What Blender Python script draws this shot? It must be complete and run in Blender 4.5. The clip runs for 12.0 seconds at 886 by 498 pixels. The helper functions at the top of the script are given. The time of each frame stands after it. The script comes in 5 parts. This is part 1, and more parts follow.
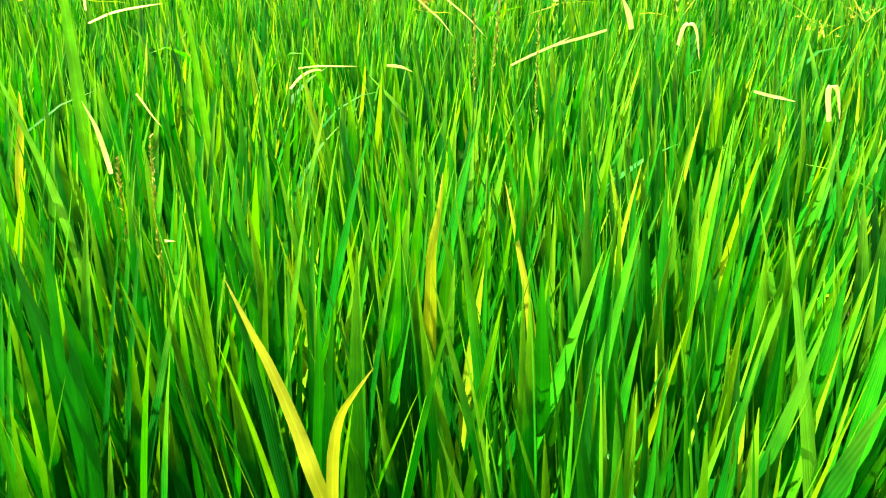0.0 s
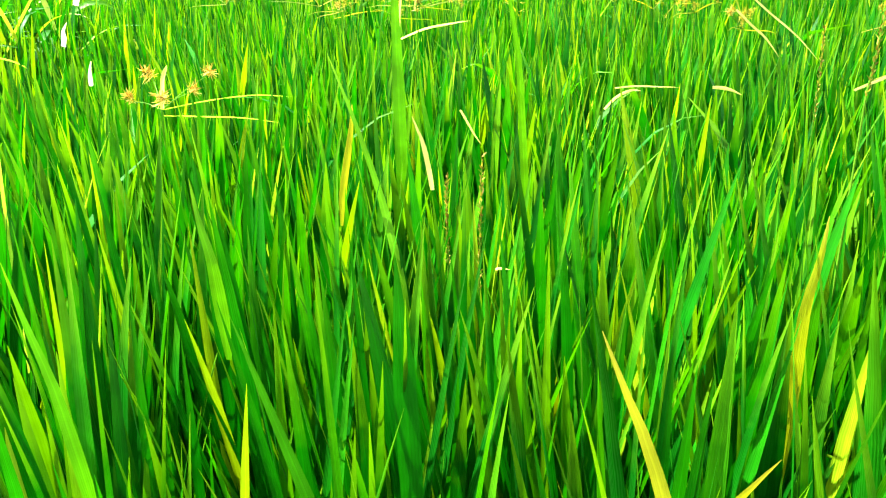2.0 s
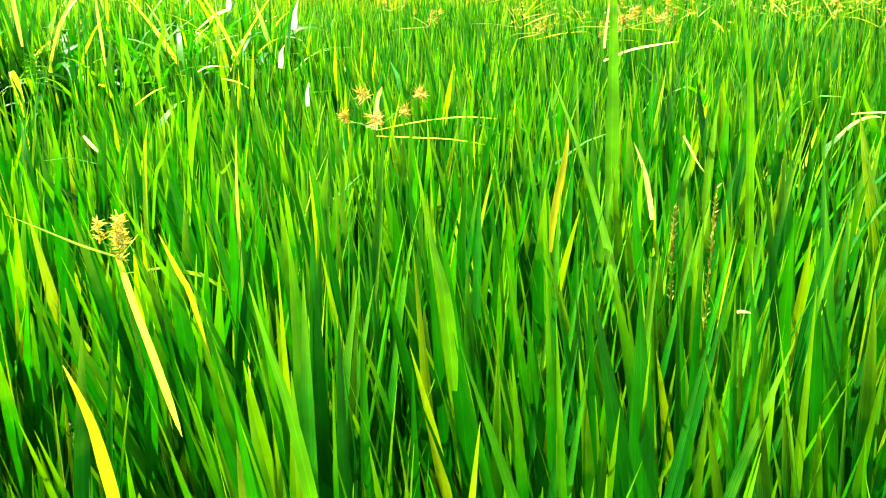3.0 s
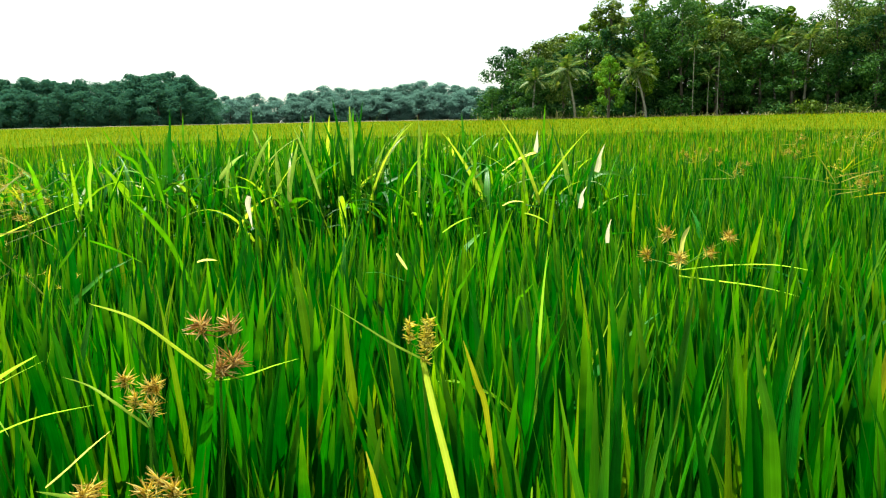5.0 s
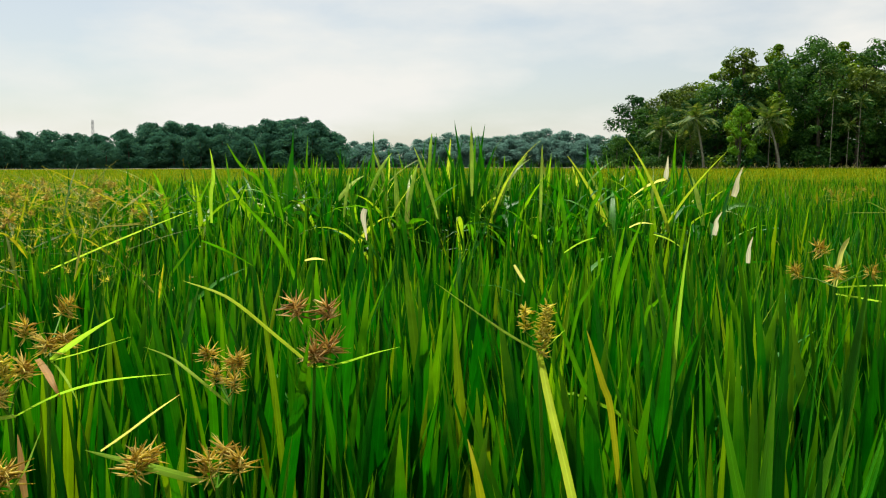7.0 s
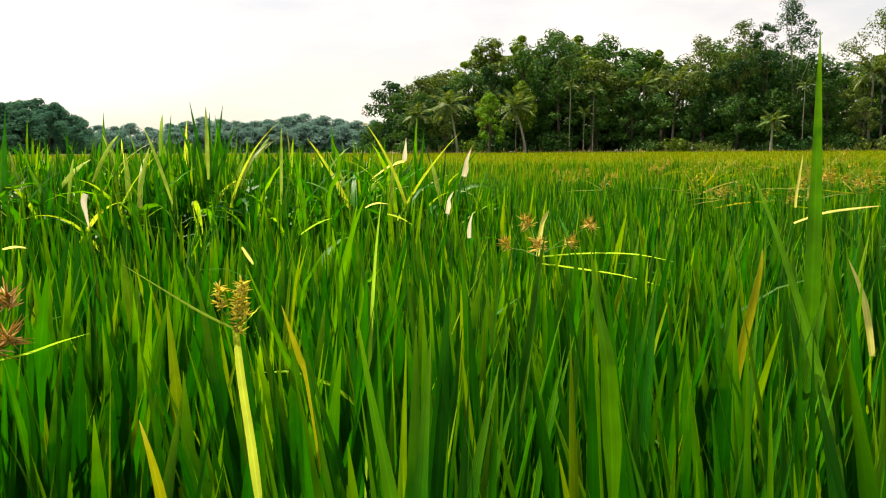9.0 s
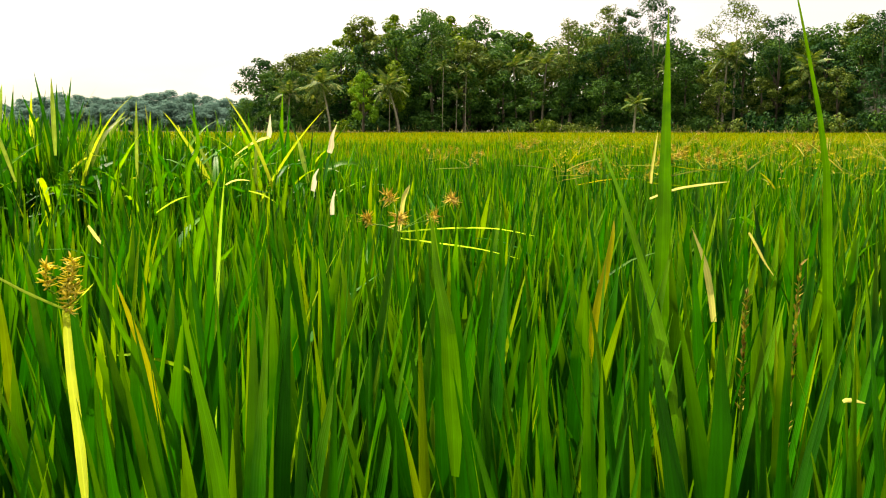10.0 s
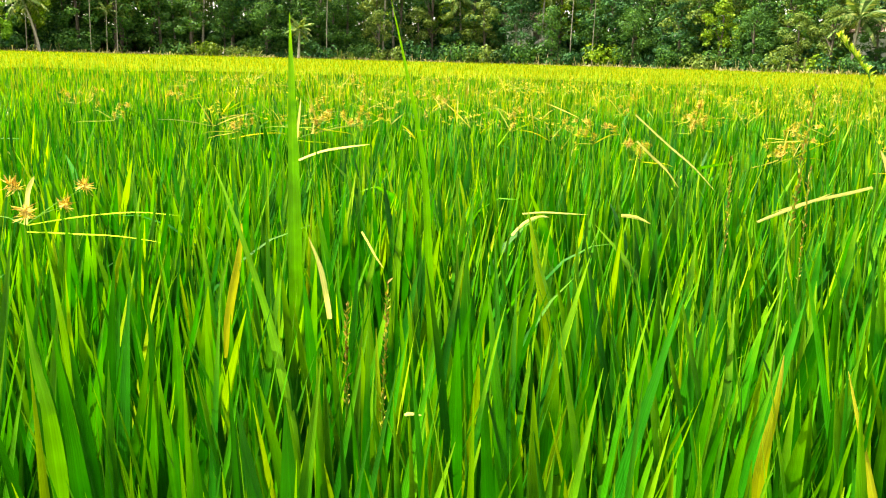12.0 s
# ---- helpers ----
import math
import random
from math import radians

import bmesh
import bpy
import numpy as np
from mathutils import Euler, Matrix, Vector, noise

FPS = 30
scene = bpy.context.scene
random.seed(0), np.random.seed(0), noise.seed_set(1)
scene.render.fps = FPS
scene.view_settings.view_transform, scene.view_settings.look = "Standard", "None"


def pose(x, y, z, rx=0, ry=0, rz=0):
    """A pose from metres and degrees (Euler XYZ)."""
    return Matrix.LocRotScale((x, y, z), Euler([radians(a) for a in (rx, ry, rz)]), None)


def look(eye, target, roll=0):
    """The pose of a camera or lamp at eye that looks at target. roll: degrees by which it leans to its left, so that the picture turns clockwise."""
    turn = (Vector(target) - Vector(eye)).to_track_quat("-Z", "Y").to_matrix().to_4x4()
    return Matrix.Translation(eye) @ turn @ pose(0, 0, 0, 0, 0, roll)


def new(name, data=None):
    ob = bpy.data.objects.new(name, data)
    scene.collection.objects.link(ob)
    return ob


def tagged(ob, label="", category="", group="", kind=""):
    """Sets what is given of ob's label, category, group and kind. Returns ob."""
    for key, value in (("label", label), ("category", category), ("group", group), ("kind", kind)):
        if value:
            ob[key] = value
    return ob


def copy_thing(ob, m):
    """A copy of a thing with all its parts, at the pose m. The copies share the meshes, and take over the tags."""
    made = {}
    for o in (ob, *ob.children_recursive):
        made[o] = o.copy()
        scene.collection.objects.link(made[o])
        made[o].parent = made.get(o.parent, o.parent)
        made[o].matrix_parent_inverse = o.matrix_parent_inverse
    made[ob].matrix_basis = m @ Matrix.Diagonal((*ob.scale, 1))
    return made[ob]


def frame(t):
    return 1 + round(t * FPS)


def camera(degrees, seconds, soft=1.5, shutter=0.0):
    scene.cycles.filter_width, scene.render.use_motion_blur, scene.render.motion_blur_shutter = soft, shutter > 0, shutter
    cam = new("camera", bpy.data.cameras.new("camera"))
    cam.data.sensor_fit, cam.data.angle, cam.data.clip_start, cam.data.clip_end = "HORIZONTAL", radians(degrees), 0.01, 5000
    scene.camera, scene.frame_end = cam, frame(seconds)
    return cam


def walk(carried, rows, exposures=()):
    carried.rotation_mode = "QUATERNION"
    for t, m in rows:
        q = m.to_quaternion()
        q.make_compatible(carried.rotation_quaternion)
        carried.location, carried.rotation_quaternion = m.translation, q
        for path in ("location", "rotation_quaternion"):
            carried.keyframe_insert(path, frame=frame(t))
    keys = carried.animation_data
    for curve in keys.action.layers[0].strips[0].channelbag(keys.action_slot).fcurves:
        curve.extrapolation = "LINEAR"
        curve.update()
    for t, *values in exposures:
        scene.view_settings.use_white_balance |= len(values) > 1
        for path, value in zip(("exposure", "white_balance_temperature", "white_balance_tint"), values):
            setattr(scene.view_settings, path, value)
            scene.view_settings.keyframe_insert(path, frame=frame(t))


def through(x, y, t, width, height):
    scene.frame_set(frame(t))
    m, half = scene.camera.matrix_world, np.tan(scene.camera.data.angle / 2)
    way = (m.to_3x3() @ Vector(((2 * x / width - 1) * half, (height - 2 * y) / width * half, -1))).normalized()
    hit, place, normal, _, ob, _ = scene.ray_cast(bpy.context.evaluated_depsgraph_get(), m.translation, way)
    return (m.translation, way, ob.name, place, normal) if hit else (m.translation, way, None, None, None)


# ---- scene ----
cam = camera(54.5, 12.0, soft=1.15)
# seconds, place, heading, tilt, roll
PATH = [
    (0, 0.116, -0.284, 1.160, -47.57, -22.13, 0.76),
    (0.5, 0.120, -0.223, 1.141, -42.40, -21.60, 0.05),
    (1, 0.103, -0.184, 1.155, -38.08, -21.81, -0.70),
    (1.5, 0.109, -0.174, 1.133, -33.65, -20.88, -0.90),
    (2, 0.105, -0.167, 1.146, -29.37, -20.87, -1.16),
    (2.5, 0.093, -0.145, 1.132, -23.54, -19.43, -1.57),
    (3, 0.077, -0.116, 1.146, -16.94, -19.17, -2.77),
    (3.5, 0.067, -0.107, 1.137, -10.98, -17.08, -2.89),
    (3.7, 0.061, -0.104, 1.132, -9.0, -15.62, -2.71),
    (5.3, 0.047, -0.097, 1.101, 3.01, -7.67, -0.36),
    (5.5, 0.046, -0.091, 1.086, 3.86, -7.08, 0.27),
    (6, 0.037, -0.075, 1.058, 6.73, -5.59, 0.31),
    (6.5, 0.029, -0.014, 1.043, 9.48, -5.51, -0.09),
    (6.7, 0.033, 0.004, 1.034, 10.07, -5.35, -0.07),
    (8.3, 0.084, -0.038, 1.028, -0.83, -6.75, -0.65),
    (8.5, 0.092, -0.023, 1.029, -2.43, -6.79, -0.46),
    (9, 0.106, -0.006, 1.022, -6.32, -6.51, -0.38),
    (9.5, 0.115, 0.027, 1.009, -10.57, -6.78, 0.26),
    (10, 0.131, 0.009, 1.012, -14.69, -7.86, 0.03),
    (10.5, 0.140, -0.024, 1.038, -19.30, -9.84, -0.20),
    (11, 0.145, -0.042, 1.070, -24.99, -11.29, -0.54),
    (11.5, 0.150, -0.060, 1.092, -31.43, -11.76, 0.24),
    (12, 0.152, -0.071, 1.118, -36.69, -12.46, 1.56),
]
# seconds, stops, white balance
EXPOSURES = [(0.0, 3.05, 6600, 2), (2.5, 3.08, 6600, 4), (3.5, 2.93, 6800, 6), (5.3, 1.2, 6300, -4), (6.0, 0.74, 6150, -2), (6.7, 0.75, 6350, 2), (8.4, 1.17, 7300, 15), (9.5, 1.27, 7400, 15), (10.3, 1.64, 8300, 16), (11.0, 2.07, 8300, 16), (12.0, 2.57, 7500, 12)]
walk(cam, [(t, pose(x, y, z, 90 + tilt, 0, turn) @ pose(0, 0, 0, 0, 0, roll)) for t, x, y, z, turn, tilt, roll in PATH], EXPOSURES)

rng = np.random.default_rng(7)
rnd = random.Random(11)

# ---------------------------------------------------------------- light
SUN_EL, SUN_AZ = radians(60), radians(36)  # height of the sun; its bearing, to the left of ahead
world = bpy.data.worlds.new("world")
scene.world = world
world.use_nodes = True
wn, wl = world.node_tree.nodes, world.node_tree.links
wn.clear()
w_out = wn.new("ShaderNodeOutputWorld")
w_bg = wn.new("ShaderNodeBackground")
w_sky = wn.new("ShaderNodeTexSky")
w_sky.sky_type = "NISHITA"
w_sky.sun_disc = False
w_sky.sun_elevation = SUN_EL
w_sky.sun_rotation = -SUN_AZ
w_sky.dust_density = 1.2
w_dim = wn.new("ShaderNodeMix")
w_dim.data_type, w_dim.blend_type = "RGBA", "MULTIPLY"
w_dim.inputs[0].default_value = 1.0
w_dim.inputs[7].default_value = (0.15, 0.15, 0.15, 1)
w_co = wn.new("ShaderNodeTexCoord")
w_map = wn.new("ShaderNodeMapping")
w_map.inputs["Scale"].default_value = (1.1, 1.1, 3.4)
w_noise = wn.new("ShaderNodeTexNoise")
w_noise.inputs["Scale"].default_value = 2.2
w_noise.inputs["Detail"].default_value = 6.0
w_noise.inputs["Roughness"].default_value = 0.52
w_ramp = wn.new("ShaderNodeMapRange")
w_ramp.inputs["From Min"].default_value = 0.42
w_ramp.inputs["From Max"].default_value = 0.60
w_ramp.inputs["To Min"].default_value = 0.4
w_ramp.inputs["To Max"].default_value = 0.97
w_mix = wn.new("ShaderNodeMix")
w_mix.data_type = "RGBA"
w_mix.inputs[7].default_value = (1.32, 1.265, 1.23, 1)  # thin white cloud and haze
wl.new(w_co.outputs["Generated"], w_map.inputs[0])
wl.new(w_map.outputs[0], w_noise.inputs["Vector"])
wl.new(w_noise.outputs["Fac"], w_ramp.inputs[0])
wl.new(w_ramp.outputs[0], w_mix.inputs[0])
wl.new(w_sky.outputs[0], w_dim.inputs[6])
wl.new(w_dim.outputs[2], w_mix.inputs[6])
wl.new(w_mix.outputs[2], w_bg.inputs[0])
wl.new(w_bg.outputs[0], w_out.inputs[0])
w_bg.inputs[1].default_value = 0.41

sun_data = bpy.data.lights.new("sun", "SUN")
sun_data.energy, sun_data.angle, sun_data.color = 5.0, radians(0.6), (1.0, 0.95, 0.86)
sun = new("sun", sun_data)
sun.matrix_world = look((0, 0, 0), (math.sin(SUN_AZ) * math.cos(SUN_EL), -math.cos(SUN_AZ) * math.cos(SUN_EL), -math.sin(SUN_EL)))
sun.location = (-20, 40, 60)


# ---------------------------------------------------------------- materials
def mat_base(name):
    m = bpy.data.materials.new(name)
    m.use_nodes = True
    nt = m.node_tree
    nt.nodes.clear()
    return m, nt.nodes, nt.links


def ramp_node(n, stops):
    r = n.new("ShaderNodeValToRGB")
    el = r.color_ramp.elements
    el[0].position, el[0].color = stops[0][0], (*stops[0][1], 1)
    el[1].position, el[1].color = stops[-1][0], (*stops[-1][1], 1)
    for p, c in stops[1:-1]:
        e = el.new(p)
        e.color = (*c, 1)
    return r


def leaf_material(name, stops, tip=(0.15, 0.33, 0.006), tip_at=0.86, shine=0.1, through=0.38, single=False, glow=(1.35, 1.4, 0.4), blotch=0.5, veins=7.0, rib_gain=0.2, fade=0.17, rough=0.48, uneven=0.0):
    """Blade of a grass: a colour for each blade, paler rib and veins along it, yellowing tips and spots, light passing through."""
    m, n, l = mat_base(name)
    out = n.new("ShaderNodeOutputMaterial")
    if single:
        src = n.new("ShaderNodeObjectInfo").outputs["Random"]
    else:
        src = n.new("ShaderNodeNewGeometry").outputs["Random Per Island"]
    ramp = ramp_node(n, stops)
    l.new(src, ramp.inputs[0])
    uv = n.new("ShaderNodeUVMap")
    uv.uv_map = "UVMap"
    sep = n.new("ShaderNodeSeparateXYZ")
    l.new(uv.outputs[0], sep.inputs[0])
    # veins
    wave = n.new("ShaderNodeMath")
    wave.operation = "SINE"
    mul = n.new("ShaderNodeMath")
    mul.operation = "MULTIPLY"
    mul.inputs[1].default_value = veins * 2 * math.pi
    l.new(sep.outputs[0], mul.inputs[0])
    l.new(mul.outputs[0], wave.inputs[0])
    vr = n.new("ShaderNodeMapRange")
    vr.inputs["From Min"].default_value = -1
    vr.inputs["To Min"].default_value = 0.95
    vr.inputs["To Max"].default_value = 1.04
    l.new(wave.outputs[0], vr.inputs[0])
    # coarse blotches
    geo = n.new("ShaderNodeTexCoord")
    no = n.new("ShaderNodeTexNoise")
    no.inputs["Scale"].default_value = 28
    no.inputs["Detail"].default_value = 3
    l.new(geo.outputs["Object"], no.inputs["Vector"])
    br = n.new("ShaderNodeMapRange")
    br.inputs["From Min"].default_value = 0.3
    br.inputs["From Max"].default_value = 0.7
    br.inputs["To Min"].default_value = 1 - blotch * 0.5
    br.inputs["To Max"].default_value = 1 + blotch * 0.5
    l.new(no.outputs["Fac"], br.inputs[0])
    off = n.new("ShaderNodeMath")  # pale midrib
    off.operation = "SUBTRACT"
    off.inputs[1].default_value = 0.5
    l.new(sep.outputs[0], off.inputs[0])
    mid = n.new("ShaderNodeMath")
    mid.operation = "ABSOLUTE"
    l.new(off.outputs[0], mid.inputs[0])
    rib = n.new("ShaderNodeMapRange")
    rib.inputs["From Min"].default_value = 0.04
    rib.inputs["From Max"].default_value = 0.1
    rib.inputs["To Min"].default_value = 1.0 + rib_gain
    rib.inputs["To Max"].default_value = 1.0
    l.new(mid.outputs[0], rib.inputs[0])
    ribbed = n.new("ShaderNodeMath")
    ribbed.operation = "MULTIPLY"
    l.new(vr.outputs[0], ribbed.inputs[0])
    l.new(rib.outputs[0], ribbed.inputs[1])
    prod = n.new("ShaderNodeMath")
    prod.operation = "MULTIPLY"
    l.new(ribbed.outputs[0], prod.inputs[0])
    l.new(br.outputs[0], prod.inputs[1])
    scale = n.new("ShaderNodeVectorMath")
    scale.operation = "SCALE"
    l.new(ramp.outputs[0], scale.inputs[0])
    l.new(prod.outputs[0], scale.inputs["Scale"])
    # tips
    add = n.new("ShaderNodeMath")
    add.operation = "MULTIPLY_ADD"
    add.inputs[1].default_value = 0.3
    l.new(no.outputs["Fac"], add.inputs[0])
    l.new(sep.outputs[1], add.inputs[2])
    tr = n.new("ShaderNodeMapRange")
    tr.inputs["From Min"].default_value = tip_at + 0.13
    tr.inputs["From Max"].default_value = tip_at + 0.13 + fade
    l.new(add.outputs[0], tr.inputs[0])
    # some blades yellow more than others
    lot = n.new("ShaderNodeMath")
    lot.operation = "MULTIPLY"
    lot.inputs[1].default_value = 13.7
    l.new(src, lot.inputs[0])
    part_of = n.new("ShaderNodeMath")
    part_of.operation = "FRACT"
    l.new(lot.outputs[0], part_of.inputs[0])
    gain = n.new("ShaderNodeMapRange")
    gain.inputs["From Min"].default_value = 0.3
    gain.inputs["From Max"].default_value = 1.0
    gain.inputs["To Min"].default_value = 1.0 - uneven
    l.new(part_of.outputs[0], gain.inputs[0])
    tipped = n.new("ShaderNodeMath")
    tipped.operation = "MULTIPLY"
    l.new(tr.outputs[0], tipped.inputs[0])
    l.new(gain.outputs[0], tipped.inputs[1])
    mix = n.new("ShaderNodeMix")
    mix.data_type = "RGBA"
    mix.inputs[7].default_value = (*tip, 1)
    l.new(tipped.outputs[0], mix.inputs[0])
    l.new(scale.outputs[0], mix.inputs[6])
    p = n.new("ShaderNodeBsdfPrincipled")
    p.inputs["Roughness"].default_value = rough
    p.inputs["Specular IOR Level"].default_value = shine
    l.new(mix.outputs[2], p.inputs["Base Color"])
    bump = n.new("ShaderNodeBump")
    bump.inputs["Strength"].default_value = 0.25
    bump.inputs["Distance"].default_value = 0.0006
    l.new(wave.outputs[0], bump.inputs["Height"])
    l.new(bump.outputs[0], p.inputs["Normal"])
    t = n.new("ShaderNodeBsdfTranslucent")
    tc = n.new("ShaderNodeMix")
    tc.data_type, tc.blend_type = "RGBA", "MULTIPLY"
    tc.inputs[0].default_value = 1.0
    tc.inputs[7].default_value = (*glow, 1)
    l.new(mix.outputs[2], tc.inputs[6])
    l.new(tc.outputs[2], t.inputs[0])
    ms = n.new("ShaderNodeMixShader")
    ms.inputs[0].default_value = through
    l.new(p.outputs[0], ms.inputs[1])
    l.new(t.outputs[0], ms.inputs[2])
    l.new(ms.outputs[0], out.inputs[0])
    return m


def rough_material(name, stops, scale=6.0, rough=0.85, bump=0.4, dist=0.02, detail=6, spec=0.2, stretch=(1, 1, 1)):
    m, n, l = mat_base(name)
    out = n.new("ShaderNodeOutputMaterial")
    co = n.new("ShaderNodeTexCoord")
    mp = n.new("ShaderNodeMapping")
    mp.inputs["Scale"].default_value = stretch
    a = n.new("ShaderNodeTexNoise")
    a.inputs["Scale"].default_value = scale
    a.inputs["Detail"].default_value = detail
    b = n.new("ShaderNodeTexNoise")
    b.inputs["Scale"].default_value = scale * 0.13
    b.inputs["Detail"].default_value = 3
    l.new(co.outputs["Object"], mp.inputs[0])
    l.new(mp.outputs[0], a.inputs["Vector"])
    l.new(mp.outputs[0], b.inputs["Vector"])
    ad = n.new("ShaderNodeMath")
    ad.operation = "ADD"
    l.new(a.outputs["Fac"], ad.inputs[0])
    l.new(b.outputs["Fac"], ad.inputs[1])
    mr = n.new("ShaderNodeMapRange")
    mr.inputs["From Min"].default_value = 0.6
    mr.inputs["From Max"].default_value = 1.4
    l.new(ad.outputs[0], mr.inputs[0])
    r = ramp_node(n, stops)
    l.new(mr.outputs[0], r.inputs[0])
    p = n.new("ShaderNodeBsdfPrincipled")
    p.inputs["Roughness"].default_value = rough
    p.inputs["Specular IOR Level"].default_value = spec
    l.new(r.outputs[0], p.inputs["Base Color"])
    bp = n.new("ShaderNodeBump")
    bp.inputs["Strength"].default_value = bump
    bp.inputs["Distance"].default_value = dist
    l.new(a.outputs["Fac"], bp.inputs["Height"])
    l.new(bp.outputs[0], p.inputs["Normal"])
    l.new(p.outputs[0], out.inputs[0])
    return m


GREENS = [(0.0, (0.002, 0.056, 0.0015)), (0.4, (0.003, 0.088, 0.0015)), (0.75, (0.009, 0.14, 0.002)), (0.9, (0.03, 0.175, 0.002)), (0.955, (0.13, 0.275, 0.004)), (1.0, (0.21, 0.30, 0.007))]
# rice tips yellow, and their brighter colour also stands for sunlit highlights
M_RICE = leaf_material("rice_leaf_green", GREENS, tip_at=0.7, fade=0.34, blotch=0.4, uneven=0.95, through=0.33)
M_RICE_ONE = leaf_material("rice_leaf_green_near", GREENS, single=True, through=0.26, tip=(0.14, 0.31, 0.005), tip_at=0.68, fade=0.36, blotch=0.4, uneven=0.95)
M_RICE_TALL = leaf_material("rice_leaf_tall", [(0.0, (0.005, 0.075, 0.002)), (0.45, (0.013, 0.13, 0.002)), (0.72, (0.05, 0.20, 0.003)), (0.92, (0.10, 0.27, 0.008)), (1.0, (0.2, 0.36, 0.012))], tip_at=1.05, shine=0.14, rough=0.4)
M_RICE_FAR = leaf_material("rice_leaf_ripening", [(0.0, (0.025, 0.10, 0.003)), (0.4, (0.085, 0.16, 0.004)), (0.75, (0.21, 0.22, 0.008)), (1.0, (0.32, 0.26, 0.018))], blotch=0.3, tip=(0.24, 0.24, 0.009), shine=0.0)
M_RICE_TURNING = leaf_material("rice_leaf_turning", [(0.0, (0.007222, 0.08696, 0.00161)), (0.4, (0.03612, 0.1479, 0.002416)), (0.75, (0.10, 0.19, 0.004026)), (1.0, (0.27, 0.245, 0.016))])
# paler copy of the tall leaf colour, standing for leaves in full sun
M_RICE_LIT = leaf_material("rice_leaf_arching_lit", [(0.0, (0.10, 0.21, 0.008)), (0.6, (0.2, 0.29, 0.02)), (1.0, (0.42, 0.46, 0.09))], tip_at=1.05, shine=0.22, through=0.5, rough=0.38)
M_STEM = leaf_material("rice_sheath", [(0.0, (0.0132, 0.0726, 0.00264)), (0.7, (0.0396, 0.1056, 0.00528)), (1.0, (0.132, 0.1122, 0.0198))], through=0.15, tip_at=1.2)
M_DRY = leaf_material("dry_leaf_bleached", [(0.0, (0.4216, 0.3808, 0.2448)), (1.0, (0.544, 0.5168, 0.3944))], tip=(0.6, 0.48, 0.22), single=True, glow=(1.2, 1.2, 1.0), through=0.6, blotch=0.25)
M_STRAW = leaf_material("dry_leaf_straw", [(0.0, (0.54, 0.52, 0.15)), (1.0, (0.64, 0.6, 0.22))], tip=(0.58, 0.48, 0.15), single=True, glow=(1.3, 1.3, 0.8), through=0.7, blotch=0.3)
M_YELLOW = leaf_material("yellow_leaf", [(0.0, (0.25, 0.30, 0.006)), (1.0, (0.36, 0.36, 0.014))], tip=(0.42, 0.36, 0.04), single=True, glow=(1.2, 1.2, 0.6), blotch=0.35)
M_BRACT = leaf_material("sedge_bract", [(0.0, (0.24, 0.42, 0.03)), (1.0, (0.36, 0.5, 0.05))], tip=(0.42, 0.5, 0.08), tip_at=1.2, single=True, glow=(1.25, 1.3, 0.8), through=0.55, shine=0.03)
M_BRACT_DULL = leaf_material("sedge_bract_dull", [(0.0, (0.10, 0.17, 0.008)), (0.6, (0.19, 0.22, 0.015)), (1.0, (0.32, 0.28, 0.05))], tip_at=1.2, single=True, through=0.4, shine=0.03)
M_SEDGE_STEM = leaf_material("sedge_stem", [(0.0, (0.04, 0.15, 0.006)), (1.0, (0.09, 0.22, 0.01))], single=True, through=0.1, tip_at=1.2)
M_SPIKELET = leaf_material("sedge_spikelet", [(0.0, (0.33, 0.21, 0.035)), (0.4, (0.55, 0.42, 0.07)), (1.0, (0.82, 0.72, 0.26))], tip=(0.64, 0.52, 0.16), through=0.5, glow=(1.2, 1.15, 0.6))
M_SPIKELET_YELLOW = leaf_material("sedge_spikelet_yellow", [(0.0, (0.42, 0.34, 0.04)), (0.5, (0.66, 0.57, 0.08)), (1.0, (0.86, 0.79, 0.24))], tip=(0.6, 0.5, 0.14), through=0.5, glow=(1.2, 1.2, 0.6))
M_SPIKELET_BROWN = leaf_material("sedge_spikelet_brown", [(0.0, (0.24, 0.12, 0.03)), (0.45, (0.5, 0.31, 0.09)), (1.0, (0.85, 0.68, 0.3))], tip=(0.7, 0.52, 0.22), through=0.4, glow=(1.2, 1.1, 0.7))
M_SPIKELET_TAWNY = leaf_material("sedge_spikelet_tawny", [(0.0, (0.25, 0.21, 0.018)), (0.5, (0.42, 0.37, 0.035)), (1.0, (0.6, 0.54, 0.08))], tip=(0.48, 0.42, 0.07), through=0.5, glow=(1.2, 1.15, 0.5))
M_BRACT_PALE = leaf_material("sedge_bract_pale", [(0.0, (0.36, 0.48, 0.015)), (1.0, (0.42, 0.52, 0.025))], tip=(0.46, 0.5, 0.03), tip_at=1.0, single=True, glow=(1.3, 1.3, 0.4), through=0.55, blotch=0.25, shine=0.03)
M_SEED = leaf_material("grass_seed_dark", [(0.0, (0.10, 0.06, 0.015)), (0.6, (0.26, 0.22, 0.03)), (1.0, (0.42, 0.4, 0.06))], tip_at=1.2, through=0.15)
M_MUD = rough_material("paddy_mud", [(0.0, (0.014, 0.010, 0.006)), (0.6, (0.035, 0.026, 0.015)), (1.0, (0.07, 0.054, 0.03))], scale=14, rough=0.6, bump=0.6, dist=0.02, spec=0.4)
M_FIELD = rough_material("field_ground", [(0.0, (0.03, 0.075, 0.003)), (0.5, (0.065, 0.11, 0.005)), (1.0, (0.12, 0.135, 0.010))], scale=2.0, rough=1.0, spec=0.0)
M_BARK = rough_material("bark", [(0.0, (0.0275, 0.022, 0.0165)), (0.5, (0.077, 0.066, 0.0495)), (1.0, (0.154, 0.1375, 0.11))], scale=5, stretch=(1.65, 1.65, 0.275))
